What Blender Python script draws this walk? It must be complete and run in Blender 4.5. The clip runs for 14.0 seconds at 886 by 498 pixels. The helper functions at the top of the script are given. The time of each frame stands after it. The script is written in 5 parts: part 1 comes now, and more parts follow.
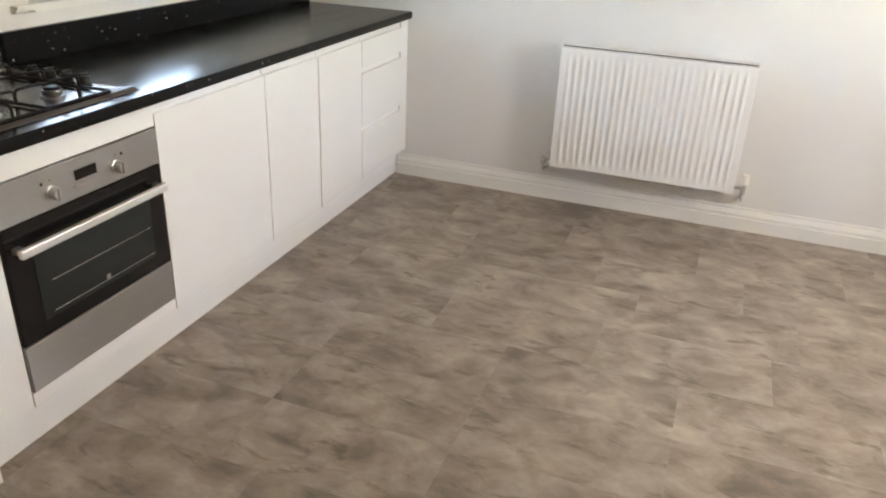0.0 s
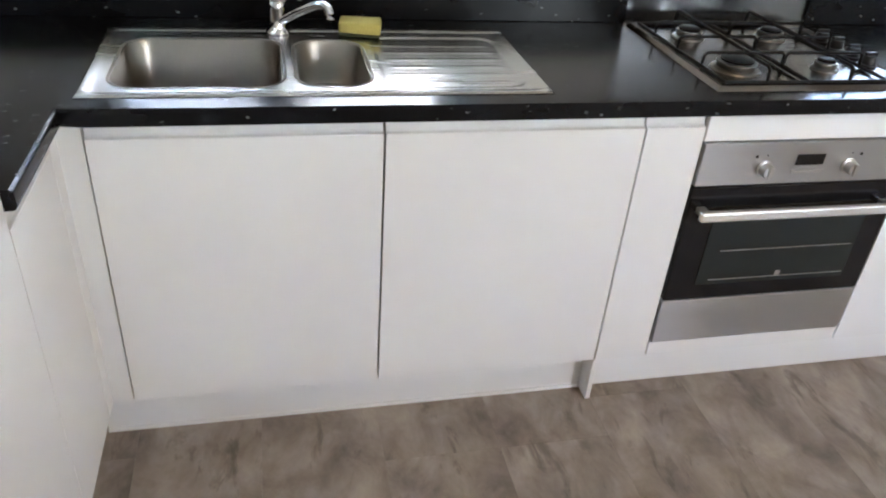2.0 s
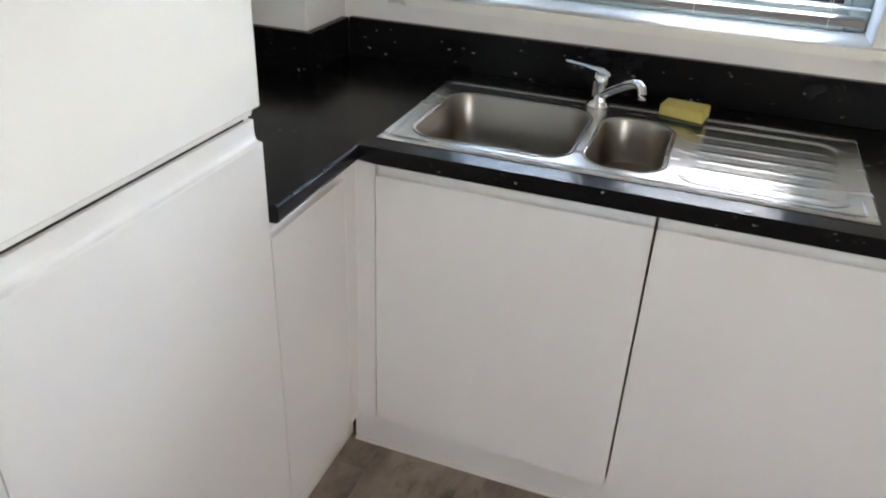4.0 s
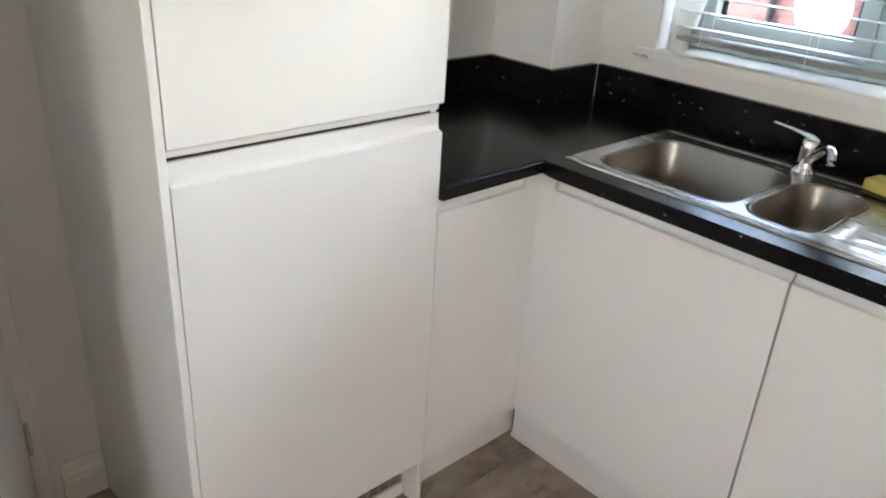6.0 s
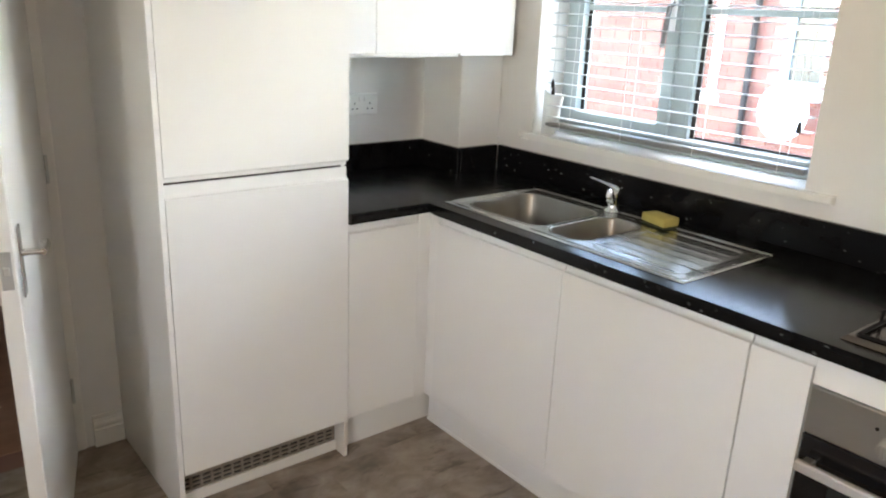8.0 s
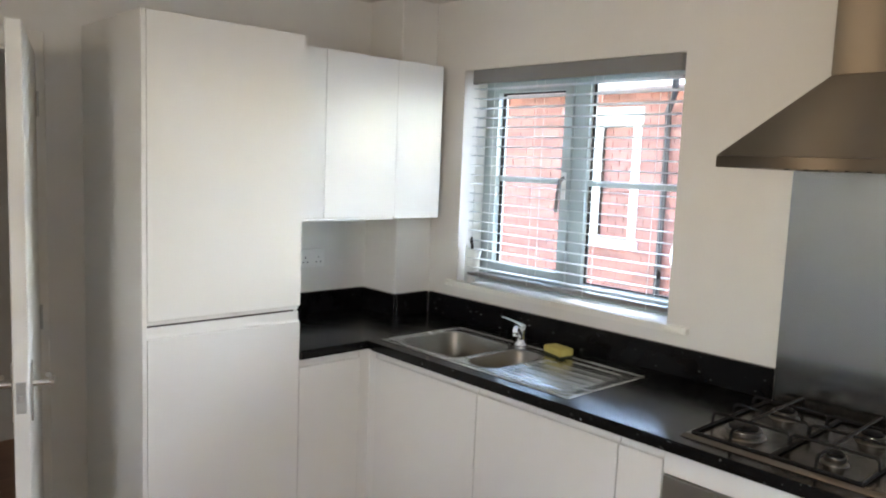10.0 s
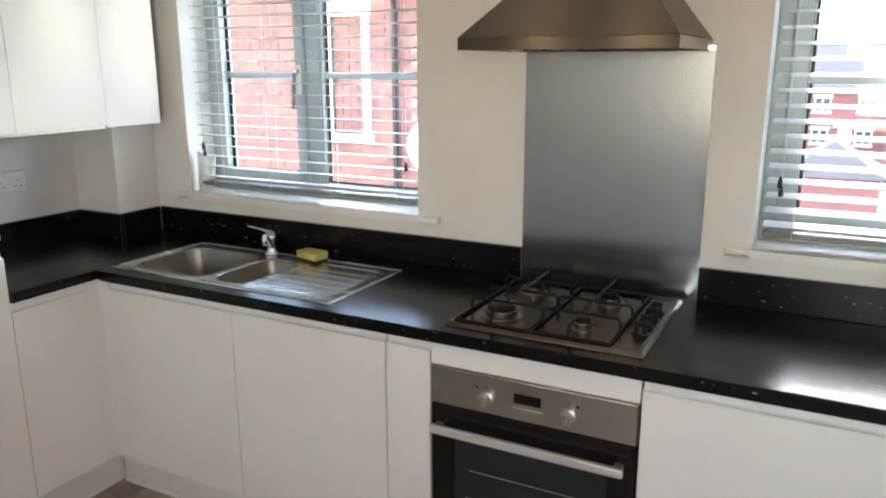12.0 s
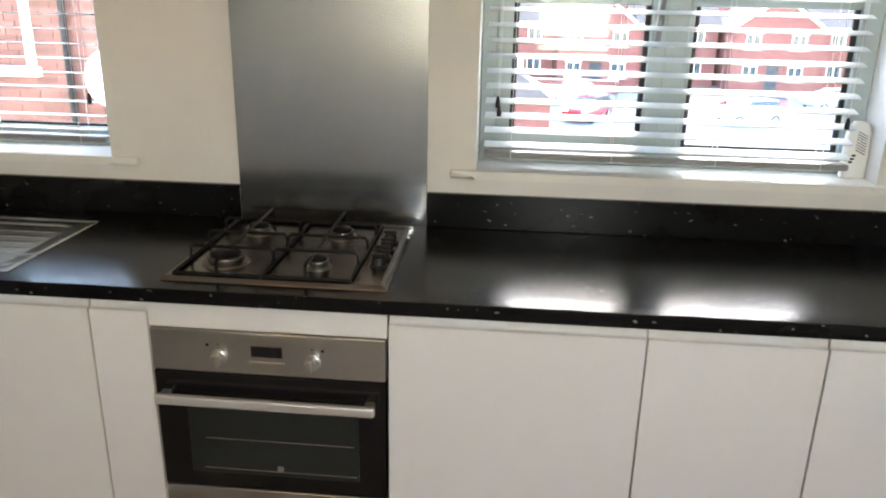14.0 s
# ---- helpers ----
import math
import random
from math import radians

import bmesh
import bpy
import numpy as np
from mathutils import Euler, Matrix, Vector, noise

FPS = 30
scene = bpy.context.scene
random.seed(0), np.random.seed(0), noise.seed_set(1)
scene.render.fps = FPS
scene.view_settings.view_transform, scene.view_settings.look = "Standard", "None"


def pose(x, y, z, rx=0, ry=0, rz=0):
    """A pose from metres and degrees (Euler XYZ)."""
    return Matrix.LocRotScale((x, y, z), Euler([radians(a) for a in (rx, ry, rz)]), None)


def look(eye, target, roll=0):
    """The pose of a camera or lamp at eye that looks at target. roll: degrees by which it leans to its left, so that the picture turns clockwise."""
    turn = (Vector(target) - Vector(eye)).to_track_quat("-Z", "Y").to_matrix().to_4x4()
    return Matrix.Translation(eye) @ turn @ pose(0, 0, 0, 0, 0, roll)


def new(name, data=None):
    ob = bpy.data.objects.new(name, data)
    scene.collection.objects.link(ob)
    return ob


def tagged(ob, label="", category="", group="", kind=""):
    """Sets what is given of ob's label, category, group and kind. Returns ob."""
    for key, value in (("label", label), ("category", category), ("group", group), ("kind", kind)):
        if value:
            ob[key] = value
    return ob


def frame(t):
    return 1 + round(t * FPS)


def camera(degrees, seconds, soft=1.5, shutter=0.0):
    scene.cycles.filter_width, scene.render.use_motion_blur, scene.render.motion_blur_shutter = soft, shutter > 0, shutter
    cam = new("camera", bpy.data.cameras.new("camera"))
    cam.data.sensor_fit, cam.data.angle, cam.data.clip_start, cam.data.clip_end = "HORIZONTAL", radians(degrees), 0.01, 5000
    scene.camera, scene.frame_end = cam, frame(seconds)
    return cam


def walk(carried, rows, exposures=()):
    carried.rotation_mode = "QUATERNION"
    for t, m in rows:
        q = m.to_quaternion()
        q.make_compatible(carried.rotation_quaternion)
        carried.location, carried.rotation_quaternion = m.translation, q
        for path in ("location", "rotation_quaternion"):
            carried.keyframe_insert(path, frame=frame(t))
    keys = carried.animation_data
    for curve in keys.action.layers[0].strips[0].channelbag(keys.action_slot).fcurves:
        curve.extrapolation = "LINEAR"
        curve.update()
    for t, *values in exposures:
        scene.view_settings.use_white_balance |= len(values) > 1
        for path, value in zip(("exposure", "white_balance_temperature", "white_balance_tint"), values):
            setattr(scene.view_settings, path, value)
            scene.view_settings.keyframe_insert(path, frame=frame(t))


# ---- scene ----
cam = camera(60.6, 14.0, soft=2.0)
PATH = [
    (0, (0.165, -1.599, 1.492), (1.873, -1.003, 0.638), 2.7),
    (0.5, (0.242, -1.544, 1.472), (1.751, -0.604, 0.555), 3.6),
    (1, (0.309, -1.517, 1.492), (1.561, -0.302, 0.514), 4.9),
    (1.5, (0.367, -1.487, 1.488), (1.293, -0.036, 0.469), 5.3),
    (2, (0.408, -1.465, 1.488), (0.832, 0.176, 0.426), 4.7),
    (2.5, (0.474, -1.462, 1.5), (0.358, 0.215, 0.415), 5.0),
    (3, (0.569, -1.469, 1.508), (0.167, 0.173, 0.44), 3.2),
    (3.5, (0.608, -1.42, 1.504), (0.175, 0.207, 0.426), 2.6),
    (4, (0.68, -1.361, 1.501), (0.112, 0.287, 0.521), 2.6),
    (4.2, (0.678, -1.35, 1.51), (0.018, 0.313, 0.618), 2.7),
    (6.3, (1.258, -1.41, 1.469), (-0.068, -0.214, 0.567), 3.7),
    (6.5, (1.353, -1.464, 1.453), (0.066, -0.294, 0.466), 3.7),
    (7, (1.589, -1.546, 1.434), (0.335, -0.401, 0.377), 3.7),
    (7.5, (1.875, -1.55, 1.482), (0.512, -0.382, 0.601), 3.3),
    (8, (2.049, -1.613, 1.558), (0.574, -0.404, 0.954), 2.5),
    (8.2, (2.103, -1.684, 1.569), (0.601, -0.463, 1.065), 2.2),
    (10.3, (2.494, -1.896, 1.671), (1.051, -0.528, 1.458), 1.6),
    (10.5, (2.492, -1.876, 1.68), (1.082, -0.48, 1.434), 0.9),
    (11, (2.418, -1.846, 1.672), (1.172, -0.313, 1.358), -0.1),
    (11.5, (2.387, -1.817, 1.657), (1.335, -0.162, 1.267), -0.1),
    (12, (2.37, -1.798, 1.638), (1.474, -0.075, 1.162), -0.1),
    (12.5, (2.384, -1.795, 1.628), (1.626, -0.029, 1.075), -0.4),
    (13, (2.383, -1.783, 1.616), (1.751, 0.012, 1.004), -0.8),
    (13.5, (2.339, -1.744, 1.603), (1.915, 0.1, 0.955), 0.6),
    (14, (2.27, -1.659, 1.598), (2.109, 0.229, 0.96), 1.2),
]
walk(cam, [(t, look(eye, target, roll)) for t, eye, target, roll in PATH],
     [(0, 5.3, 7250, 10), (0.5, 5.4, 6950, 10), (1, 5.4, 6700, 10), (1.5, 5.5, 6600, 10), (2.2, 5.3, 6250, 10), (3, 4.95, 6450, 10), (4.2, 4.95, 6550, 10), (6.4, 5.15, 6850, 10),
      (7, 5.4, 7100, 10), (8.2, 5.0, 6900, 10), (10.5, 4.75, 6700, 10), (14, 4.65, 7400, 10)])

# ---- world and light ----
world = bpy.data.worlds.new("sky")
scene.world = world
world.use_nodes = True
wn = world.node_tree
sky = wn.nodes.new("ShaderNodeTexSky")
sky.sky_type, sky.sun_disc = "NISHITA", False
sky.sun_elevation, sky.sun_rotation = radians(36), radians(10)
sky.air_density, sky.dust_density, sky.ozone_density = 1.0, 0.6, 1.0
wn.links.new(sky.outputs["Color"], wn.nodes["Background"].inputs["Color"])
wn.nodes["Background"].inputs["Strength"].default_value = 0.14

# an overcast sun, high beyond the windows
sun = new("sun", bpy.data.lights.new("sun", "SUN"))
sun.data.energy, sun.data.angle, sun.data.color = 0.06, radians(60), (0.86, 0.95, 1.0)
sun.matrix_world = look((0, 0, 0), (-0.16, -0.79, -0.59))


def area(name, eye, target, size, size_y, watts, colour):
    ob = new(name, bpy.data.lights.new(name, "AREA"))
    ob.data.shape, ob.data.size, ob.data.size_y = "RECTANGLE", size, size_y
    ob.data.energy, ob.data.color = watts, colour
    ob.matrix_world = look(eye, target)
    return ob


# added warm fill lamp in an unseen back opening, to brighten the door fronts
area("fill_light_back", (2.78, -3.54, 1.55), (1.5, 0.0, 1.0), 0.55, 0.84, 1.1, (1.0, 0.88, 0.74))
# two warm lamps of a spotlight bar on the ceiling, their heads turned to the worktop
SPOTS, SPOT_Y, SPOT_Z, SPOT_TILT = (1.20, 1.62), -1.1, 2.30, radians(55)
for lx in SPOTS:
    d = Vector((0, math.sin(SPOT_TILT), -math.cos(SPOT_TILT)))
    at = Vector((lx, SPOT_Y, SPOT_Z)) + 0.078 * d
    area("spot_bulb_light", at, at + d, 0.05, 0.05, 0.055, (1.0, 0.72, 0.46)).data.shape = "DISK"


# ---- materials ----
def node_mat(name):
    m = bpy.data.materials.new(name)
    m.use_nodes = True
    nt = m.node_tree
    return m, nt, nt.nodes["Principled BSDF"]


def mat(name, col, rough=0.5, metal=0.0, vary=0.06, scale=6.0, grain=0.0, gscale=200.0, bump=0.0, bscale=150.0,
        coat=0.0, stretch=(1, 1, 1), rvary=0.1, spec=0.5, rand=0.0, aniso=0.0, turn=0.0):
    """A surface with broad and fine variation of colour, of gloss, and a fine relief."""
    m, nt, p = node_mat(name)
    co = nt.nodes.new("ShaderNodeTexCoord")
    mp = nt.nodes.new("ShaderNodeMapping")
    mp.inputs["Scale"].default_value = stretch
    nt.links.new(co.outputs["Object"], mp.inputs["Vector"])
    big = nt.nodes.new("ShaderNodeTexNoise")
    big.inputs["Scale"].default_value, big.inputs["Detail"].default_value = scale, 4
    nt.links.new(mp.outputs["Vector"], big.inputs["Vector"])
    fine = nt.nodes.new("ShaderNodeTexNoise")
    fine.inputs["Scale"].default_value, fine.inputs["Detail"].default_value = gscale, 3
    nt.links.new(mp.outputs["Vector"], fine.inputs["Vector"])
    amount = nt.nodes.new("ShaderNodeMath")
    amount.operation = "MULTIPLY_ADD"
    nt.links.new(big.outputs["Fac"], amount.inputs[0])
    amount.inputs[1].default_value, amount.inputs[2].default_value = 2 * vary, 1 - vary
    amount2 = nt.nodes.new("ShaderNodeMath")
    amount2.operation = "MULTIPLY_ADD"
    nt.links.new(fine.outputs["Fac"], amount2.inputs[0])
    amount2.inputs[1].default_value, amount2.inputs[2].default_value = 2 * grain, 0 - grain
    total = nt.nodes.new("ShaderNodeMath")
    total.operation = "ADD"
    nt.links.new(amount.outputs[0], total.inputs[0])
    nt.links.new(amount2.outputs[0], total.inputs[1])
    last = total
    if rand:
        info = nt.nodes.new("ShaderNodeObjectInfo")
        r = nt.nodes.new("ShaderNodeMath")
        r.operation = "MULTIPLY_ADD"
        nt.links.new(info.outputs["Random"], r.inputs[0])
        r.inputs[1].default_value = 2 * rand
        nt.links.new(total.outputs[0], r.inputs[2])
        last = r
    mix = nt.nodes.new("ShaderNodeVectorMath")
    mix.operation = "SCALE"
    mix.inputs[0].default_value = col
    nt.links.new(last.outputs[0], mix.inputs["Scale"])
    nt.links.new(mix.outputs["Vector"], p.inputs["Base Color"])
    rr = nt.nodes.new("ShaderNodeMath")
    rr.operation = "MULTIPLY_ADD"
    nt.links.new(big.outputs["Fac"], rr.inputs[0])
    rr.inputs[1].default_value, rr.inputs[2].default_value = 2 * rvary * rough, rough * (1 - rvary)
    nt.links.new(rr.outputs[0], p.inputs["Roughness"])
    p.inputs["Metallic"].default_value = metal
    p.inputs["Coat Weight"].default_value = coat
    p.inputs["Coat Roughness"].default_value = 0.06
    p.inputs["Specular IOR Level"].default_value = spec
    if aniso:
        tan = nt.nodes.new("ShaderNodeCombineXYZ")
        tan.inputs["X"].default_value, tan.inputs["Y"].default_value = 1.0, 0.02
        nt.links.new(tan.outputs["Vector"], p.inputs["Tangent"])
        p.inputs["Anisotropic"].default_value, p.inputs["Anisotropic Rotation"].default_value = aniso, turn
    if bump:
        rel = nt.nodes.new("ShaderNodeTexNoise")
        rel.inputs["Scale"].default_value, rel.inputs["Detail"].default_value = bscale, 3
        nt.links.new(mp.outputs["Vector"], rel.inputs["Vector"])
        b = nt.nodes.new("ShaderNodeBump")
        b.inputs["Strength"].default_value, b.inputs["Distance"].default_value = bump, 0.002
        nt.links.new(rel.outputs["Fac"], b.inputs["Height"])
        nt.links.new(b.outputs["Normal"], p.inputs["Normal"])
    return m


M_WALL = mat("wall_paint", (0.75, 0.739, 0.718), 0.75, vary=0.025, scale=2.5, grain=0.01, gscale=90, bump=0.25, bscale=220)
M_BOXING = mat("boxing_paint", (0.75, 0.739, 0.718), 0.75, vary=0.025, scale=2.5, bump=0.25, bscale=220)
M_CEIL = mat("ceiling_paint", (0.82, 0.81, 0.78), 0.85, vary=0.02, scale=2, bump=0.3, bscale=180)
M_GLOSS = mat("gloss_white_door", (0.82, 0.815, 0.795), 0.18, spec=0.22, vary=0.012, scale=3, rvary=0.3, bump=0.012, bscale=14)
M_CARC = mat("white_board", (0.80, 0.795, 0.775), 0.45, vary=0.02, scale=5)
M_RAIL = mat("white_profile", (0.80, 0.795, 0.775), 0.3, vary=0.02, scale=5)
M_TRIM = mat("satin_white_trim", (0.80, 0.785, 0.75), 0.35, vary=0.03, scale=6, bump=0.06, bscale=60)
M_DOORPAINT = mat("white_door_paint", (0.80, 0.79, 0.76), 0.3, vary=0.025, scale=4, bump=0.06, bscale=50)
# white plastic, its backlit shade put into the colour as grey-blue
M_UPVC = mat("shaded_white_plastic", (0.38, 0.44, 0.445), 0.3, vary=0.02, scale=8)
# white slats, toned down in colour for their shade against the bright outside
M_SLAT = mat("shaded_white_slat", (0.46, 0.50, 0.51), 0.4, vary=0.02, scale=12)
M_CORD = mat("blind_cord", (0.7, 0.7, 0.68), 0.8, vary=0.05, scale=60)
M_SEAL = mat("black_rubber_seal", (0.015, 0.015, 0.016), 0.6, vary=0.1, scale=30)
M_BLACK = mat("black_enamel", (0.007, 0.007, 0.008), 0.5, spec=0.15, vary=0.15, scale=20, bump=0.1, bscale=300)
M_BLACKPL = mat("black_plastic", (0.010, 0.010, 0.011), 0.45, spec=0.3, vary=0.1, scale=40)
M_CHROME = mat("polished_chrome", (0.78, 0.78, 0.78), 0.09, 1.0, vary=0.03, scale=20, rvary=0.4)
M_SINK = mat("brushed_sink_steel", (0.56, 0.56, 0.55), 0.26, 1.0, vary=0.07, scale=9, grain=0.06, gscale=120, bump=0.03, bscale=140,
             stretch=(0.25, 3, 1), rvary=0.25)
# the deck's steel, darkened and browned for the shade and reflections inside the bowls
M_BOWL = mat("shaded_bowl_steel", (0.31, 0.29, 0.265), 0.34, 1.0, vary=0.10, scale=7, grain=0.05, gscale=120, bump=0.06, bscale=140, rvary=0.25)
# steel darkened in colour to carry the dark upstand and hood it reflects
M_HOB = mat("dimmed_hob_steel", (0.165, 0.152, 0.142), 0.25, 1.0, vary=0.05, scale=8, grain=0.03, gscale=90, stretch=(0.8, 1.5, 1), rvary=0.15)
M_STEEL = mat("brushed_steel", (0.44, 0.465, 0.495), 0.22, 1.0, vary=0.03, scale=4, grain=0.03, gscale=160, stretch=(4, 4, 0.12), rvary=0.02, aniso=0.8)
M_STEELH = mat("brushed_steel_across", (0.56, 0.57, 0.58), 0.30, 1.0, vary=0.05, scale=4, grain=0.04, gscale=160, bump=0.04, bscale=200,
               stretch=(0.15, 4, 4), rvary=0.2, aniso=0.85, turn=0.25)
# brushed steel with the dim, warm reflection of the room put into its colour
M_HOOD = mat("dimmed_hood_steel", (0.25, 0.23, 0.205), 0.38, 1.0, vary=0.02, scale=3, grain=0.02, gscale=160, rvary=0.05, stretch=(0.15, 4, 4), aniso=1.0, turn=0.25)
M_OVENGLASS = mat("oven_glass", (0.008, 0.008, 0.009), 0.06, vary=0.1, scale=5, spec=0.35)
M_OVENIN = mat("oven_window", (0.022, 0.027, 0.026), 0.07, vary=0.15, scale=5, spec=0.35)
M_BURNER = mat("burner_alloy", (0.19, 0.18, 0.165), 0.35, 1.0, vary=0.1, scale=50)
M_HANDLE = mat("satin_steel_bar", (0.80, 0.80, 0.80), 0.42, 0.75, vary=0.03, scale=40)
M_KNOB = mat("satin_metal_knob", (0.58, 0.58, 0.57), 0.42, 1.0, vary=0.05, scale=50)
M_RAD = mat("radiator_enamel", (0.82, 0.81, 0.785), 0.3, vary=0.02, scale=5)
M_SPONGE = mat("yellow_sponge", (0.46, 0.38, 0.11), 0.95, vary=0.12, scale=25, grain=0.25, gscale=300, bump=0.9, bscale=260)
M_SCOUR = mat("scouring_pad", (0.05, 0.06, 0.025), 0.95, vary=0.15, scale=60, grain=0.2, gscale=300, bump=0.8, bscale=400)
M_PLASTIC = mat("white_plastic", (0.80, 0.80, 0.78), 0.35, vary=0.02, scale=15)
# near-black that stands in for the shade inside gaps and holes
M_DARK = mat("gap_shade", (0.02, 0.02, 0.02), 0.8, vary=0.1, scale=20)
M_BRASS = mat("brown_grille", (0.30, 0.27, 0.235), 0.5, 0.3, vary=0.1, scale=30)
M_SPLASHGLUE = mat("grey_headrail", (0.22, 0.22, 0.225), 0.4, vary=0.03, scale=10)
M_CREAM = mat("cream_surround", (0.72, 0.68, 0.58), 0.7, vary=0.06, scale=5)
M_FASCIA = mat("white_fascia", (0.8, 0.8, 0.78), 0.4, vary=0.04, scale=5)
M_HALLFLOOR = mat("dark_hall_floor", (0.34, 0.19, 0.13), 0.45, vary=0.3, scale=6, grain=0.1, gscale=60, stretch=(4, 0.6, 1))


def worktop_mat():
    """Black laminate with scattered pale flecks and a satin sheen."""
    m, nt, p = node_mat("black_worktop")
    co = nt.nodes.new("ShaderNodeTexCoord")
    mp = nt.nodes.new("ShaderNodeMapping")
    mp.inputs["Rotation"].default_value = (0.3, 0.2, 0.5)
    mp.inputs["Scale"].default_value = (0.8, 2.2, 1.3)
    nt.links.new(co.outputs["Object"], mp.inputs["Vector"])
    warp = nt.nodes.new("ShaderNodeTexNoise")
    warp.inputs["Scale"].default_value = 40
    nt.links.new(mp.outputs["Vector"], warp.inputs["Vector"])
    mixv = nt.nodes.new("ShaderNodeMix")
    mixv.data_type = "VECTOR"
    mixv.inputs["Factor"].default_value = 0.022
    nt.links.new(mp.outputs["Vector"], mixv.inputs["A"])
    nt.links.new(warp.outputs["Color"], mixv.inputs["B"])
    vor = nt.nodes.new("ShaderNodeTexVoronoi")
    vor.inputs["Scale"].default_value = 36
    nt.links.new(mixv.outputs["Result"], vor.inputs["Vector"])
    ramp = nt.nodes.new("ShaderNodeValToRGB")
    ramp.color_ramp.elements[0].position, ramp.color_ramp.elements[0].color = 0.10, (1, 1, 1, 1)
    ramp.color_ramp.elements[1].position, ramp.color_ramp.elements[1].color = 0.17, (0, 0, 0, 1)
    nt.links.new(vor.outputs["Distance"], ramp.inputs["Fac"])
    sel = nt.nodes.new("ShaderNodeMath")
    sel.operation = "GREATER_THAN"
    sel.inputs[1].default_value = 0.36
    sep = nt.nodes.new("ShaderNodeSeparateColor")
    nt.links.new(vor.outputs["Color"], sep.inputs["Color"])
    nt.links.new(sep.outputs["Red"], sel.inputs[0])
    mul = nt.nodes.new("ShaderNodeMath")
    mul.operation = "MULTIPLY"
    nt.links.new(ramp.outputs["Color"], mul.inputs[0])
    nt.links.new(sel.outputs[0], mul.inputs[1])
    mul2 = nt.nodes.new("ShaderNodeMath")
    mul2.operation = "MULTIPLY"
    nt.links.new(mul.outputs[0], mul2.inputs[0])
    nt.links.new(sep.outputs["Green"], mul2.inputs[1])
    cloud = nt.nodes.new("ShaderNodeTexNoise")
    cloud.inputs["Scale"].default_value, cloud.inputs["Detail"].default_value = 7, 6
    nt.links.new(mp.outputs["Vector"], cloud.inputs["Vector"])
    base = nt.nodes.new("ShaderNodeMix")
    base.data_type = "RGBA"
    base.inputs["A"].default_value, base.inputs["B"].default_value = (0.002, 0.0024, 0.003, 1), (0.009, 0.0095, 0.011, 1)
    nt.links.new(cloud.outputs["Fac"], base.inputs["Factor"])
    out = nt.nodes.new("ShaderNodeMix")
    out.data_type = "RGBA"
    out.inputs["B"].default_value = (0.17, 0.19, 0.19, 1)
    nt.links.new(mul2.outputs[0], out.inputs["Factor"])
    nt.links.new(base.outputs["Result"], out.inputs["A"])
    nt.links.new(out.outputs["Result"], p.inputs["Base Color"])
    rough = nt.nodes.new("ShaderNodeMath")
    rough.operation = "MULTIPLY_ADD"
    nt.links.new(cloud.outputs["Fac"], rough.inputs[0])
    rough.inputs[1].default_value, rough.inputs[2].default_value = 0.10, 0.17
    nt.links.new(rough.outputs[0], p.inputs["Roughness"])
    p.inputs["Specular IOR Level"].default_value = 0.2
    rel = nt.nodes.new("ShaderNodeTexNoise")
    rel.inputs["Scale"].default_value = 260
    nt.links.new(co.outputs["Object"], rel.inputs["Vector"])
    b = nt.nodes.new("ShaderNodeBump")
    b.inputs["Strength"].default_value, b.inputs["Distance"].default_value = 0.12, 0.001
    nt.links.new(rel.outputs["Fac"], b.inputs["Height"])
    nt.links.new(b.outputs["Normal"], p.inputs["Normal"])
    return m


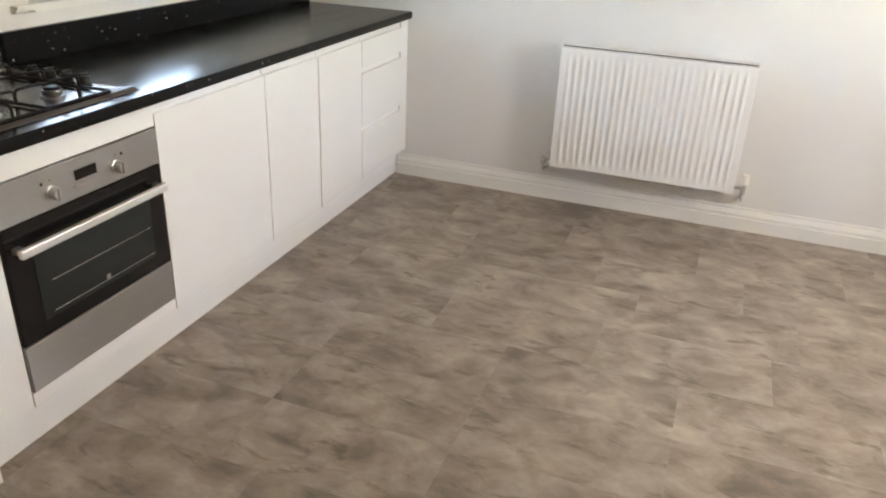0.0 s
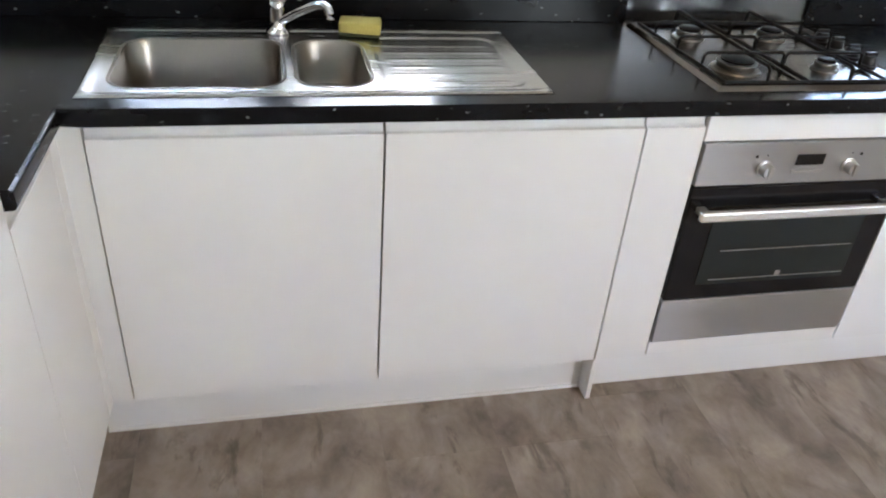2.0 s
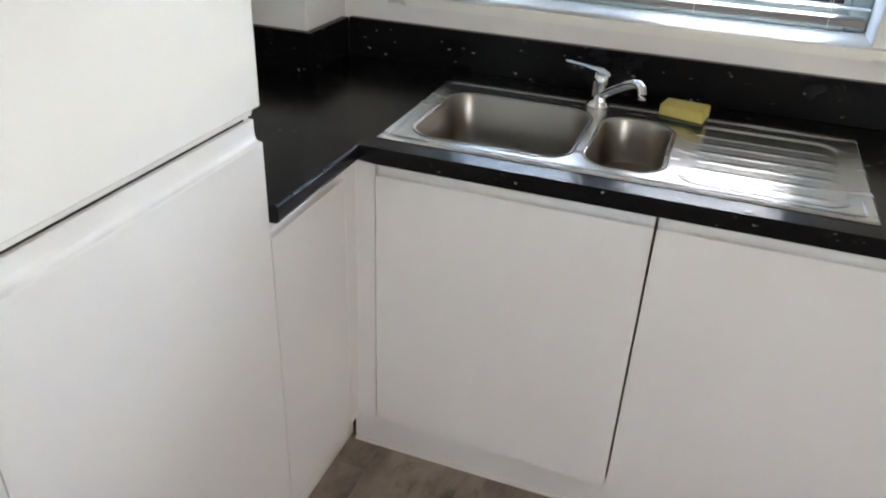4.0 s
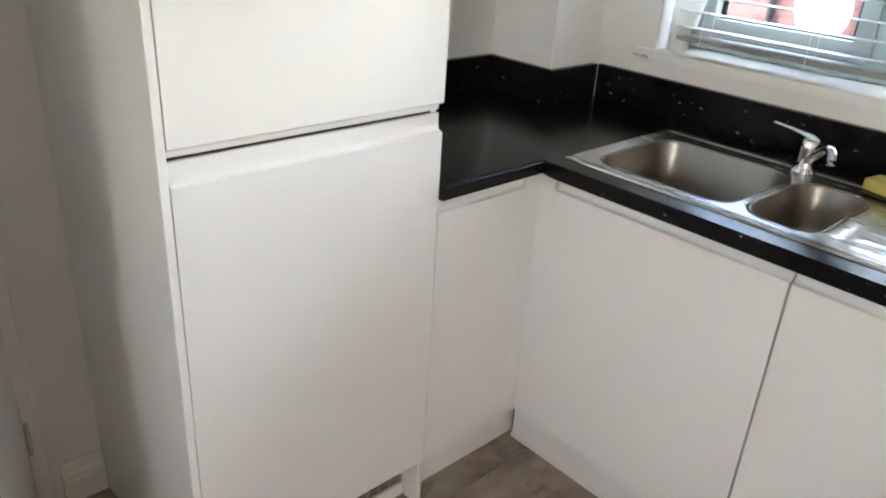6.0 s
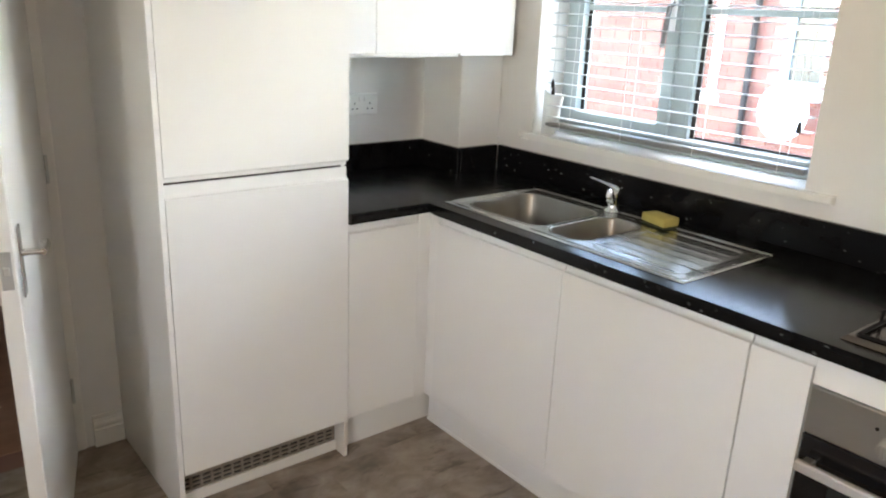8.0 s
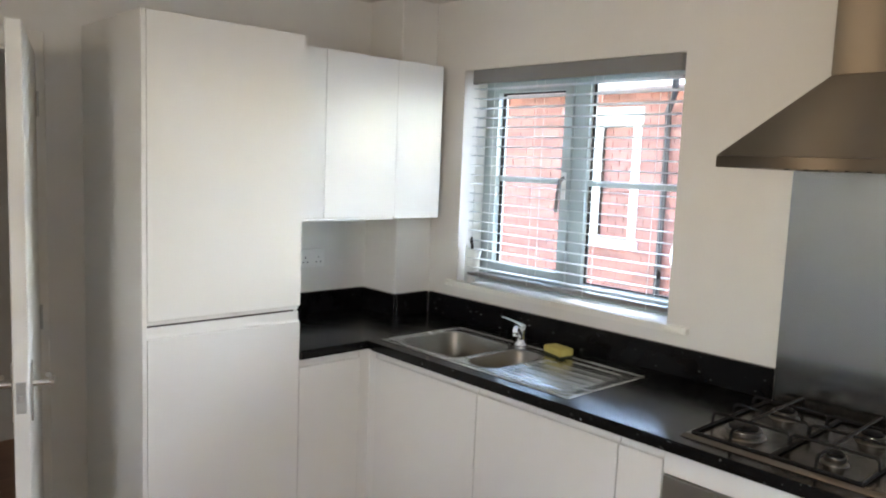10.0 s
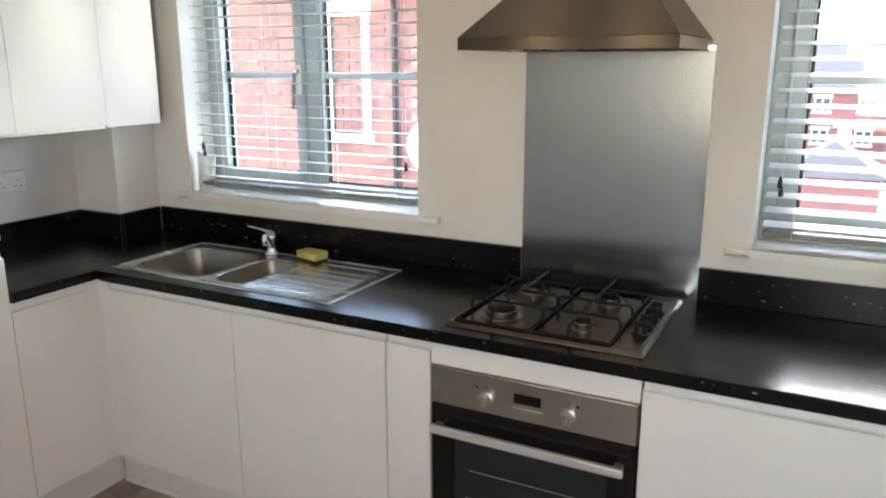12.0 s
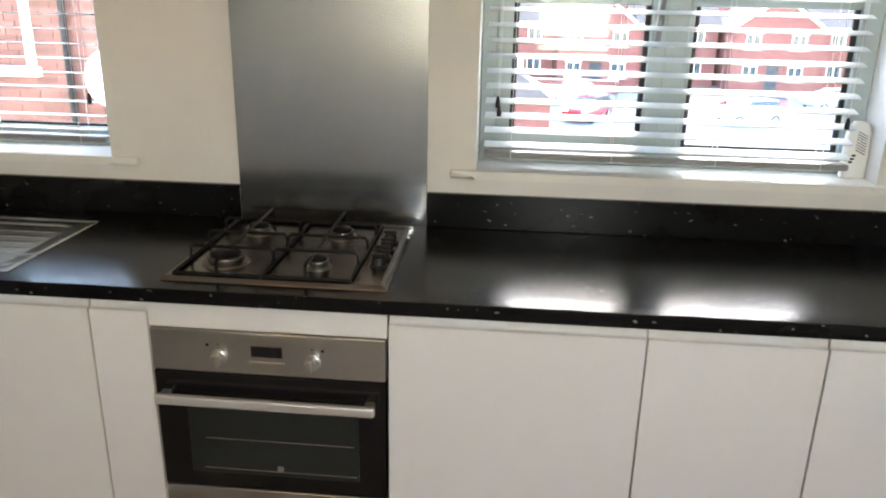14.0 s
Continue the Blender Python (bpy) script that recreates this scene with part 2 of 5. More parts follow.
def floor_mat():
    """Grey-brown weathered vinyl boards: streaks along the board, smudges and dark scuffs, each board its own shade."""
    m, nt, p = node_mat("vinyl_board")
    co = nt.nodes.new("ShaderNodeNewGeometry")
    info = nt.nodes.new("ShaderNodeObjectInfo")
    off = nt.nodes.new("ShaderNodeVectorMath")
    off.operation = "SCALE"
    off.inputs[0].default_value = (7.0, 13.0, 3.0)
    nt.links.new(info.outputs["Random"], off.inputs["Scale"])
    add = nt.nodes.new("ShaderNodeVectorMath")
    add.operation = "ADD"
    nt.links.new(co.outputs["Position"], add.inputs[0])
    nt.links.new(off.outputs["Vector"], add.inputs[1])

    def tex(scale, stretch, detail, dist=0.0, rough=0.55):
        mp = nt.nodes.new("ShaderNodeMapping")
        mp.inputs["Scale"].default_value = stretch
        nt.links.new(add.outputs["Vector"], mp.inputs["Vector"])
        n = nt.nodes.new("ShaderNodeTexNoise")
        n.inputs["Scale"].default_value, n.inputs["Detail"].default_value = scale, detail
        n.inputs["Distortion"].default_value, n.inputs["Roughness"].default_value = dist, rough
        nt.links.new(mp.outputs["Vector"], n.inputs["Vector"])
        return n
    broad = tex(3.6, (1.25, 0.85, 1), 6, 0.5, 0.55)
    streak = tex(8.0, (1.25, 0.85, 1), 6, 0.6, 0.58)
    fine = tex(45.0, (1.3, 0.7, 1), 5)
    ramp = nt.nodes.new("ShaderNodeValToRGB")
    e = ramp.color_ramp.elements
    e[0].position, e[0].color = 0.36, (0.148, 0.117, 0.092, 1)
    e[1].position, e[1].color = 0.66, (0.425, 0.364, 0.306, 1)
    mid = e.new(0.5)
    mid.color = (0.282, 0.231, 0.188, 1)
    mixf = nt.nodes.new("ShaderNodeMix")
    mixf.inputs["Factor"].default_value = 0.5
    nt.links.new(broad.outputs["Fac"], mixf.inputs["A"])
    nt.links.new(streak.outputs["Fac"], mixf.inputs["B"])
    shade = nt.nodes.new("ShaderNodeMath")
    shade.operation = "MULTIPLY_ADD"
    nt.links.new(info.outputs["Random"], shade.inputs[0])
    shade.inputs[1].default_value = 0.05
    nt.links.new(mixf.outputs["Result"], shade.inputs[2])
    sub = nt.nodes.new("ShaderNodeMath")
    sub.operation = "SUBTRACT"
    nt.links.new(shade.outputs[0], sub.inputs[0])
    sub.inputs[1].default_value = 0.025
    nt.links.new(sub.outputs[0], ramp.inputs["Fac"])
    scuff = nt.nodes.new("ShaderNodeMapRange")
    scuff.inputs["From Min"].default_value, scuff.inputs["From Max"].default_value = 0.56, 0.68
    marks = tex(8.0, (2.0, 0.7, 1), 5, 0.6, 0.6)
    nt.links.new(marks.outputs["Fac"], scuff.inputs["Value"])
    dk = nt.nodes.new("ShaderNodeMix")
    dk.data_type = "RGBA"
    dk.inputs["B"].default_value = (0.075, 0.058, 0.045, 1)
    half = nt.nodes.new("ShaderNodeMath")
    half.operation = "MULTIPLY"
    half.inputs[1].default_value = 0.6
    nt.links.new(scuff.outputs["Result"], half.inputs[0])
    nt.links.new(half.outputs[0], dk.inputs["Factor"])
    nt.links.new(ramp.outputs["Color"], dk.inputs["A"])
    gr = nt.nodes.new("ShaderNodeMath")
    gr.operation = "MULTIPLY_ADD"
    nt.links.new(fine.outputs["Fac"], gr.inputs[0])
    gr.inputs[1].default_value, gr.inputs[2].default_value = 0.3, 0.85
    fin = nt.nodes.new("ShaderNodeVectorMath")
    fin.operation = "SCALE"
    nt.links.new(dk.outputs["Result"], fin.inputs[0])
    nt.links.new(gr.outputs[0], fin.inputs["Scale"])
    nt.links.new(fin.outputs["Vector"], p.inputs["Base Color"])
    p.inputs["Roughness"].default_value = 0.42
    rr = nt.nodes.new("ShaderNodeMath")
    rr.operation = "MULTIPLY_ADD"
    nt.links.new(streak.outputs["Fac"], rr.inputs[0])
    rr.inputs[1].default_value, rr.inputs[2].default_value = 0.2, 0.33
    nt.links.new(rr.outputs[0], p.inputs["Roughness"])
    b = nt.nodes.new("ShaderNodeBump")
    b.inputs["Strength"].default_value, b.inputs["Distance"].default_value = 0.15, 0.001
    nt.links.new(fine.outputs["Fac"], b.inputs["Height"])
    nt.links.new(b.outputs["Normal"], p.inputs["Normal"])
    return m


def glass_mat():
    m, nt, p = node_mat("window_glass")
    p.inputs["Base Color"].default_value = (0.97, 0.99, 0.985, 1)
    p.inputs["Transmission Weight"].default_value = 1.0
    p.inputs["Roughness"].default_value = 0.0
    p.inputs["IOR"].default_value = 1.45
    return m


def brick_mat(name, col):
    """Red brick, each brick its own shade."""
    m, nt, p = node_mat(name)
    geo = nt.nodes.new("ShaderNodeNewGeometry")
    n = nt.nodes.new("ShaderNodeTexNoise")
    n.inputs["Scale"].default_value = 5
    nt.links.new(geo.outputs["Position"], n.inputs["Vector"])
    s = nt.nodes.new("ShaderNodeMath")
    s.operation = "MULTIPLY_ADD"
    nt.links.new(geo.outputs["Random Per Island"], s.inputs[0])
    s.inputs[1].default_value, s.inputs[2].default_value = 0.45, 0.45
    t = nt.nodes.new("ShaderNodeMath")
    t.operation = "MULTIPLY_ADD"
    nt.links.new(n.outputs["Fac"], t.inputs[0])
    t.inputs[1].default_value = 0.6
    nt.links.new(s.outputs[0], t.inputs[2])
    v = nt.nodes.new("ShaderNodeVectorMath")
    v.operation = "SCALE"
    v.inputs[0].default_value = col
    nt.links.new(t.outputs[0], v.inputs["Scale"])
    nt.links.new(v.outputs["Vector"], p.inputs["Base Color"])
    p.inputs["Roughness"].default_value = 0.9
    return m


M_TOP = worktop_mat()
M_FLOOR = floor_mat()
M_GLASS = glass_mat()
M_BRICK = brick_mat("red_brick", (0.235, 0.095, 0.072))
M_MORTAR = mat("mortar", (0.27, 0.16, 0.13), 0.95, vary=0.1, scale=8)

# ---- building helpers ----
ORIGIN = {}


def thing(name, base, label, category, group="", kind=""):
    ob = new(name)
    ob.location = base
    ob.empty_display_size = 0.05
    ORIGIN[ob.name] = Vector(base)
    return tagged(ob, label, category, group, kind)


def part(name, bm, material, parent=None, label="", smooth=False):
    """Links a bmesh, given in world coordinates, as one mesh object under its thing or part."""
    lo = Vector([min(v.co[i] for v in bm.verts) for i in range(3)])
    hi = Vector([max(v.co[i] for v in bm.verts) for i in range(3)])
    c = Vector(((lo.x + hi.x) / 2, (lo.y + hi.y) / 2, lo.z))
    for v in bm.verts:
        v.co -= c
    bmesh.ops.recalc_face_normals(bm, faces=bm.faces[:])
    me = bpy.data.meshes.new(name)
    bm.to_mesh(me)
    bm.free()
    me.materials.append(material)
    if smooth:
        me.shade_smooth()
        me.set_sharp_from_angle(angle=radians(38))
    ob = new(name, me)
    ORIGIN[ob.name] = c
    if parent is not None:
        ob.parent = parent
        ob.location = c - ORIGIN[parent.name]
    else:
        ob.location = c
    if label:
        tagged(ob, label)
    return ob


def add_box(bm, lo, hi, bevel=0.0, seg=1):
    """A box, its edges rounded, added to bm."""
    b = bmesh.new()
    bmesh.ops.create_cube(b, size=1.0)
    for v in b.verts:
        v.co = Vector([lo[i] + (v.co[i] + 0.5) * (hi[i] - lo[i]) for i in range(3)])
    if bevel:
        bmesh.ops.bevel(b, geom=b.edges[:], offset=bevel, segments=seg, affect="EDGES", profile=0.5)
    join(bm, b)


def join(bm, other):
    at = [bm.verts.new(v.co) for v in other.verts]
    other.verts.index_update()
    for f in other.faces:
        bm.faces.new([at[v.index] for v in f.verts])
    other.free()


def box(name, lo, hi, material, parent=None, bevel=0.0015, label="", seg=1):
    bm = bmesh.new()
    add_box(bm, lo, hi, bevel, seg)
    return part(name, bm, material, parent, label)


def add_cyl(bm, p, q, r, r2=None, n=20, caps=True):
    """A rod or cone from p to q."""
    p, q = Vector(p), Vector(q)
    m = Matrix.Translation((p + q) / 2) @ (q - p).to_track_quat("Z", "Y").to_matrix().to_4x4()
    bmesh.ops.create_cone(bm, cap_ends=caps, segments=n, radius1=r, radius2=r if r2 is None else r2, depth=(q - p).length, matrix=m)


def cyl(name, p, q, r, material, parent=None, r2=None, n=20, label=""):
    bm = bmesh.new()
    add_cyl(bm, p, q, r, r2, n)
    return part(name, bm, material, parent, label, True)


def add_tube(bm, pts, r, n=8):
    """A round rod along a line of points, with mitred bends."""
    pts = [Vector(p) for p in pts]
    rings = []
    for i, p in enumerate(pts):
        d = (pts[min(i + 1, len(pts) - 1)] - pts[max(i - 1, 0)]).normalized()
        side = d.cross(Vector((0, 0, 1)))
        if side.length < 0.05:
            side = d.cross(Vector((0, 1, 0)))
        side.normalize()
        up = side.cross(d).normalized()
        rings.append([bm.verts.new(p + r * (math.cos(2 * math.pi * k / n) * side + math.sin(2 * math.pi * k / n) * up)) for k in range(n)])
    for a, b in zip(rings, rings[1:]):
        for k in range(n):
            bm.faces.new((a[k], a[(k + 1) % n], b[(k + 1) % n], b[k]))
    bm.faces.new(rings[0][::-1])
    bm.faces.new(rings[-1])


def add_lathe(bm, base, profile, n=28, axis="Z", close=True):
    """A turned body: profile rows of (radius, height) round an axis through base."""
    base = Vector(base)
    rings = []
    for r, h in profile:
        ring = []
        for k in range(n):
            a = 2 * math.pi * k / n
            c, s = r * math.cos(a), r * math.sin(a)
            ring.append(bm.verts.new(base + Vector({"Z": (c, s, h), "Y": (c, h, s), "X": (h, c, s)}[axis])))
        rings.append(ring)
    for a, b in zip(rings, rings[1:]):
        for k in range(n):
            bm.faces.new((a[k], a[(k + 1) % n], b[(k + 1) % n], b[k]))
    if close:
        bm.faces.new(rings[0][::-1])
        bm.faces.new(rings[-1])


def slab(us, vs, solid, place, d0, d1):
    """A sheet with openings: the cells of a grid that are solid, d0 to d1 thick. place(u, v, d) gives the point."""
    bm = bmesh.new()
    memo = {}

    def vert(i, j, k):
        key = (i, j, k)
        if key not in memo:
            memo[key] = bm.verts.new(place(us[i], vs[j], (d0, d1)[k]))
        return memo[key]
    nu, nv = len(us) - 1, len(vs) - 1
    on = lambda i, j: 0 <= i < nu and 0 <= j < nv and solid((us[i] + us[i + 1]) / 2, (vs[j] + vs[j + 1]) / 2)
    for i in range(nu):
        for j in range(nv):
            if not on(i, j):
                continue
            for k in (0, 1):
                bm.faces.new([vert(i, j, k), vert(i + 1, j, k), vert(i + 1, j + 1, k), vert(i, j + 1, k)])
            for di, dj, a, b in ((-1, 0, (0, 0), (0, 1)), (1, 0, (1, 0), (1, 1)), (0, -1, (0, 0), (1, 0)), (0, 1, (0, 1), (1, 1))):
                if not on(i + di, j + dj):
                    p, q = (i + a[0], j + a[1]), (i + b[0], j + b[1])
                    bm.faces.new([vert(*p, 0), vert(*q, 0), vert(*q, 1), vert(*p, 1)])
    return bm


def extrude_profile(bm, profile, place, a, b):
    """A moulding: a closed outline swept from a to b; place(u, v, s) gives the point."""
    r0 = [bm.verts.new(place(u, v, a)) for u, v in profile]
    r1 = [bm.verts.new(place(u, v, b)) for u, v in profile]
    n = len(profile)
    for k in range(n):
        bm.faces.new((r0[k], r0[(k + 1) % n], r1[(k + 1) % n], r1[k]))
    bm.faces.new(r0[::-1])
    bm.faces.new(r1)

# ---- the room ----
XL, XR, YW, YB, ZC = -0.575, 4.02, 0.612, -3.5, 2.41
W1 = (-0.125, 1.014, 1.090, 2.085)     # openings in the window wall: x, x, z, z
W2 = (2.171, 3.345, 1.090, 2.085)
D1 = (-1.965, -1.125, 0.0, 2.015)      # doorway in the hinge wall: y, y, z, z


def inside(u, v, r):
    return r[0] < u < r[1] and r[2] < v < r[3]


tagged(part("wall_window", slab(sorted({XL - 0.3, XR + 0.3, W1[0], W1[1], W2[0], W2[1]}), [-0.1, W1[2], W1[3], ZC + 0.2],
       lambda u, v: not inside(u, v, W1) and not inside(u, v, W2), lambda u, v, d: (u, d, v), YW, YW + 0.29), M_WALL),
       "off-white painted wall with two window openings", "wall", kind="structure")
tagged(part("wall_door", slab([YB, D1[0], D1[1], YW], [-0.1, D1[3], ZC + 0.2], lambda u, v: not (D1[0] < u < D1[1] and v < D1[3]),
       lambda u, v, d: (d, u, v), XL - 0.12, XL), M_WALL), "off-white painted wall with an open doorway", "wall", kind="structure")
tagged(box("wall_radiator", (XR, YB, -0.1), (XR + 0.12, YW, ZC + 0.2), M_WALL, bevel=0), "off-white painted wall behind the radiator", "wall", kind="structure")
W3 = (2.48, 3.08, 1.1, 2.0)            # added unseen opening for the back fill lamp
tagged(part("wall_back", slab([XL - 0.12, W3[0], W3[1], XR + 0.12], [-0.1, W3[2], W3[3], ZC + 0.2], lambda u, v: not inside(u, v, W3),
       lambda u, v, d: (u, d, v), YB - 0.25, YB), M_WALL), "off-white painted unseen wall with an added opening for fill light", "wall", kind="structure")
tagged(box("ceiling", (XL, YB, ZC), (XR, YW, ZC + 0.15), M_CEIL, bevel=0), "white painted plain ceiling", "ceiling", kind="structure")
tagged(box("wall_boxing", (XL, 0.391, 0.0), (-0.324, YW, ZC), M_BOXING, bevel=0.003), "off-white boxed-in pipe column in the corner", "wall", kind="structure")

# hallway beyond the door
tagged(box("floor_hall", (-2.2, -2.9, -0.06), (XL - 0.12, -0.4, -0.004), M_HALLFLOOR, bevel=0), "dark brown hallway floor", "floor", kind="structure")
tagged(box("wall_hall_end", (-2.3, -2.9, -0.06), (-2.2, -0.4, ZC + 0.1), M_WALL, bevel=0), "off-white hallway wall", "wall", kind="structure")
tagged(box("wall_hall_near", (-2.2, -0.5, -0.06), (XL - 0.12, -0.4, ZC + 0.1), M_WALL, bevel=0), "off-white hallway wall", "wall", kind="structure")
tagged(box("wall_hall_far", (-2.2, -2.9, -0.06), (XL - 0.12, -2.8, ZC + 0.1), M_WALL, bevel=0), "off-white hallway wall", "wall", kind="structure")
tagged(box("ceiling_hall", (-2.2, -2.9, ZC), (XL - 0.12, -0.4, ZC + 0.1), M_CEIL, bevel=0), "white hallway ceiling", "ceiling", kind="structure")

BASE = [(0, 0), (0.018, 0), (0.018, 0.066), (0.012, 0.069), (0.012, 0.073), (0.0165, 0.078), (0.0155, 0.088), (0.010, 0.097), (0.0095, 0.102), (0.0055, 0.104), (0.005, 0.120), (0, 0.120)]


def baseboard(name, place, a, b, label):
    bm = bmesh.new()
    extrude_profile(bm, BASE, place, a, b)
    return tagged(part(name, bm, M_TRIM), label, "baseboard", kind="structure")


baseboard("baseboard", lambda u, v, s: (XR - u, s, v), YB, 0.046, "white moulded skirting board under the radiator")
baseboard("baseboard", lambda u, v, s: (s, YB + u, v), XL, XR - 0.02, "white moulded skirting board on plain wall")
baseboard("baseboard", lambda u, v, s: (XL + u, s, v), -1.05, -0.948, "short piece of white moulded skirting board")
baseboard("baseboard", lambda u, v, s: (XL + u, s, v), YB + 0.02, -2.04, "white moulded skirting board beside the doorway")

# ---- door, open into the room ----
frame_thing = thing("door_frame", (XL, -1.545, 0), "white painted door lining with flat architrave", "door frame", kind="structure")
box("jamb", (XL - 0.12, D1[1] - 0.028, 0), (XL + 0.001, D1[1], D1[3]), M_TRIM, frame_thing)
box("jamb", (XL - 0.12, D1[0], 0), (XL + 0.001, D1[0] + 0.028, D1[3]), M_TRIM, frame_thing)
box("head", (XL - 0.12, D1[0] + 0.028, D1[3] - 0.028), (XL + 0.001, D1[1] - 0.028, D1[3]), M_TRIM, frame_thing)
box("architrave", (XL + 0.0015, D1[1] - 0.016, 0), (XL + 0.012, D1[1] + 0.049, D1[3] + 0.05), M_TRIM, frame_thing, 0.005)
box("architrave", (XL + 0.0015, D1[0] - 0.049, 0), (XL + 0.017, D1[0] + 0.016, D1[3] + 0.05), M_TRIM, frame_thing, 0.005)
box("architrave", (XL + 0.002, D1[0] + 0.016, D1[3] - 0.016), (XL + 0.0165, D1[1] - 0.016, D1[3] + 0.049), M_TRIM, frame_thing, 0.005)


def lever(parent, side, x, z):
    """A lever handle on its long plate; side is -1 or 1."""
    f = 0.0205 * side
    plate = bmesh.new()
    add_box(plate, (x - 0.02, min(f, f + 0.007 * side), z - 0.085), (x + 0.02, max(f, f + 0.007 * side), z + 0.085), 0.003, 2)
    pl = part("handle_plate", plate, M_CHROME, parent, "chrome backplate")
    bm = bmesh.new()
    y0, y1 = f + 0.006 * side, f + 0.052 * side
    add_cyl(bm, (x, y0, z + 0.02), (x, y1, z + 0.02), 0.009, n=14)
    part("spindle", bm, M_CHROME, pl, smooth=True)
    bm = bmesh.new()
    add_tube(bm, [(x + 0.008, y1, z + 0.02), (x - 0.03, y1 + 0.003 * side, z + 0.021), (x - 0.07, y1 + 0.001 * side, z + 0.018), (x - 0.105, y1 - 0.004 * side, z + 0.012),
                  (x - 0.118, y1 - 0.012 * side, z + 0.010)], 0.008, 10)
    part("lever", bm, M_CHROME, pl, "chrome lever", True)


leaf = thing("door_leaf", (0, 0, 0), "white painted door, standing open, with chrome lever handles", "door")
ORIGIN[leaf.name] = Vector((0, 0, 0))
box("panel", (0, -0.02, 0.008), (0.80, 0.02, 1.985), M_DOORPAINT, leaf, 0.003)
lever(leaf, 1, 0.745, 0.965)
lever(leaf, -1, 0.745, 0.965)
lp = bmesh.new()
add_box(lp, (0.7995, -0.0125, 0.915), (0.802, 0.0125, 1.005), 0.001)
latch = part("latch_plate", lp, M_STEELH, leaf, "steel latch plate")
box("bolt", (0.801, -0.007, 0.95), (0.809, 0.007, 0.97), M_KNOB, latch, 0.002)
for z in (0.2, 0.98, 1.76):
    cyl("hinge", (-0.004, 0.024, z), (-0.004, 0.024, z + 0.09), 0.006, M_KNOB, leaf, n=10, label="steel hinge knuckle")
leaf.matrix_basis = pose(-0.556, -1.131, 0, 0, 0, -16.6)

stop = thing("door_stop", (-0.066, -0.972, 0), "small domed chrome door stop on the floor", "door stop")
bm = bmesh.new()
add_lathe(bm, (-0.066, -0.972, 0), [(0.019, 0), (0.019, 0.006), (0.014, 0.008), (0.013, 0.014)], 20)
part("base", bm, M_BLACKPL, stop, "black rubber collar", True)
bm = bmesh.new()
add_lathe(bm, (-0.066, -0.972, 0.013), [(0.018, 0), (0.0195, 0.006), (0.018, 0.013), (0.013, 0.019), (0.006, 0.022), (0.001, 0.0225)], 20)
part("cap", bm, M_CHROME, stop, "chrome cap", True)


# ---- windows ----
def window(name, x0, x1, z0, z1, label):
    """A casement beside a fixed light, each with a mid bar, in a white plastic frame set back in the opening."""
    w = thing(name, ((x0 + x1) / 2, YW + 0.18, z0), label, "window", kind="structure")
    y0, y1 = YW + 0.150, YW + 0.215
    xm = (x0 + x1) / 2
    f = 0.05
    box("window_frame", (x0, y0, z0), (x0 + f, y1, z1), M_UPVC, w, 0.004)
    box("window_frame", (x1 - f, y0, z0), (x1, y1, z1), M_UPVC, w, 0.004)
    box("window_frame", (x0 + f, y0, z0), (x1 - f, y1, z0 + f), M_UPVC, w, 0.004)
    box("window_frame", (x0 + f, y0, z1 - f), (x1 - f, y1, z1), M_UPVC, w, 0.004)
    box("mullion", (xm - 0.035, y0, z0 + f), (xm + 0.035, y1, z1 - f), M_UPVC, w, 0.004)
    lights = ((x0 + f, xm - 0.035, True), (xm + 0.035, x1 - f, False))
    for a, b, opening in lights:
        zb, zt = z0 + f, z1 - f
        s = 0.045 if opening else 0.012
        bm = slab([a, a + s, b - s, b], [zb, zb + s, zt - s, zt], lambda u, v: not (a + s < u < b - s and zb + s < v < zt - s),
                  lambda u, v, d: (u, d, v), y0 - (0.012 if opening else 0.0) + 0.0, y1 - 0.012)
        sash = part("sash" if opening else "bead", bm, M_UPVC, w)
        g0, g1, h0, h1 = a + s, b - s, zb + s, zt - s
        seal = slab([g0, g0 + 0.016, g1 - 0.016, g1], [h0, h0 + 0.008, h1 - 0.008, h1],
                    lambda u, v: not (g0 + 0.016 < u < g1 - 0.016 and h0 + 0.008 < v < h1 - 0.008),
                    lambda u, v, d: (u, d, v), y0 + 0.02, y0 + 0.03)
        part("seal", seal, M_SEAL, sash, "black rubber gasket")
        zm = (h0 + h1) / 2
        box("glazing_bar", (g0, y0 + 0.012, zm - 0.011), (g1, y0 + 0.034, zm + 0.011), M_UPVC, sash, 0.003)
        pane = box("pane", (g0 + 0.002, y0 + 0.022, h0 + 0.002), (g1 - 0.002, y0 + 0.028, h1 - 0.002), M_GLASS, sash, 0)
        pane.visible_shadow = False
        if opening:
            bm = bmesh.new()
            add_box(bm, (b - 0.034, y0 - 0.024, zm - 0.075), (b - 0.012, y0 - 0.012, zm + 0.045), 0.003)
            hd = part("window_handle", bm, M_PLASTIC, sash, "white handle with grey grip")
            bm = bmesh.new()
            add_tube(bm, [(b - 0.023, y0 - 0.02, zm + 0.02), (b - 0.023, y0 - 0.045, zm + 0.01), (b - 0.026, y0 - 0.052, zm - 0.05), (b - 0.034, y0 - 0.05, zm - 0.13)], 0.009, 8)
            part("grip", bm, M_SPLASHGLUE, hd, smooth=True)
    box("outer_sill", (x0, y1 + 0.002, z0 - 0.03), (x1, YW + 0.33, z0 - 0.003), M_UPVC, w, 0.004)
    return w


window("window_1", *W1, "pale plastic casement window with bars and black gaskets")
window("window_2", *W2, "pale plastic casement window with bars and black gaskets")


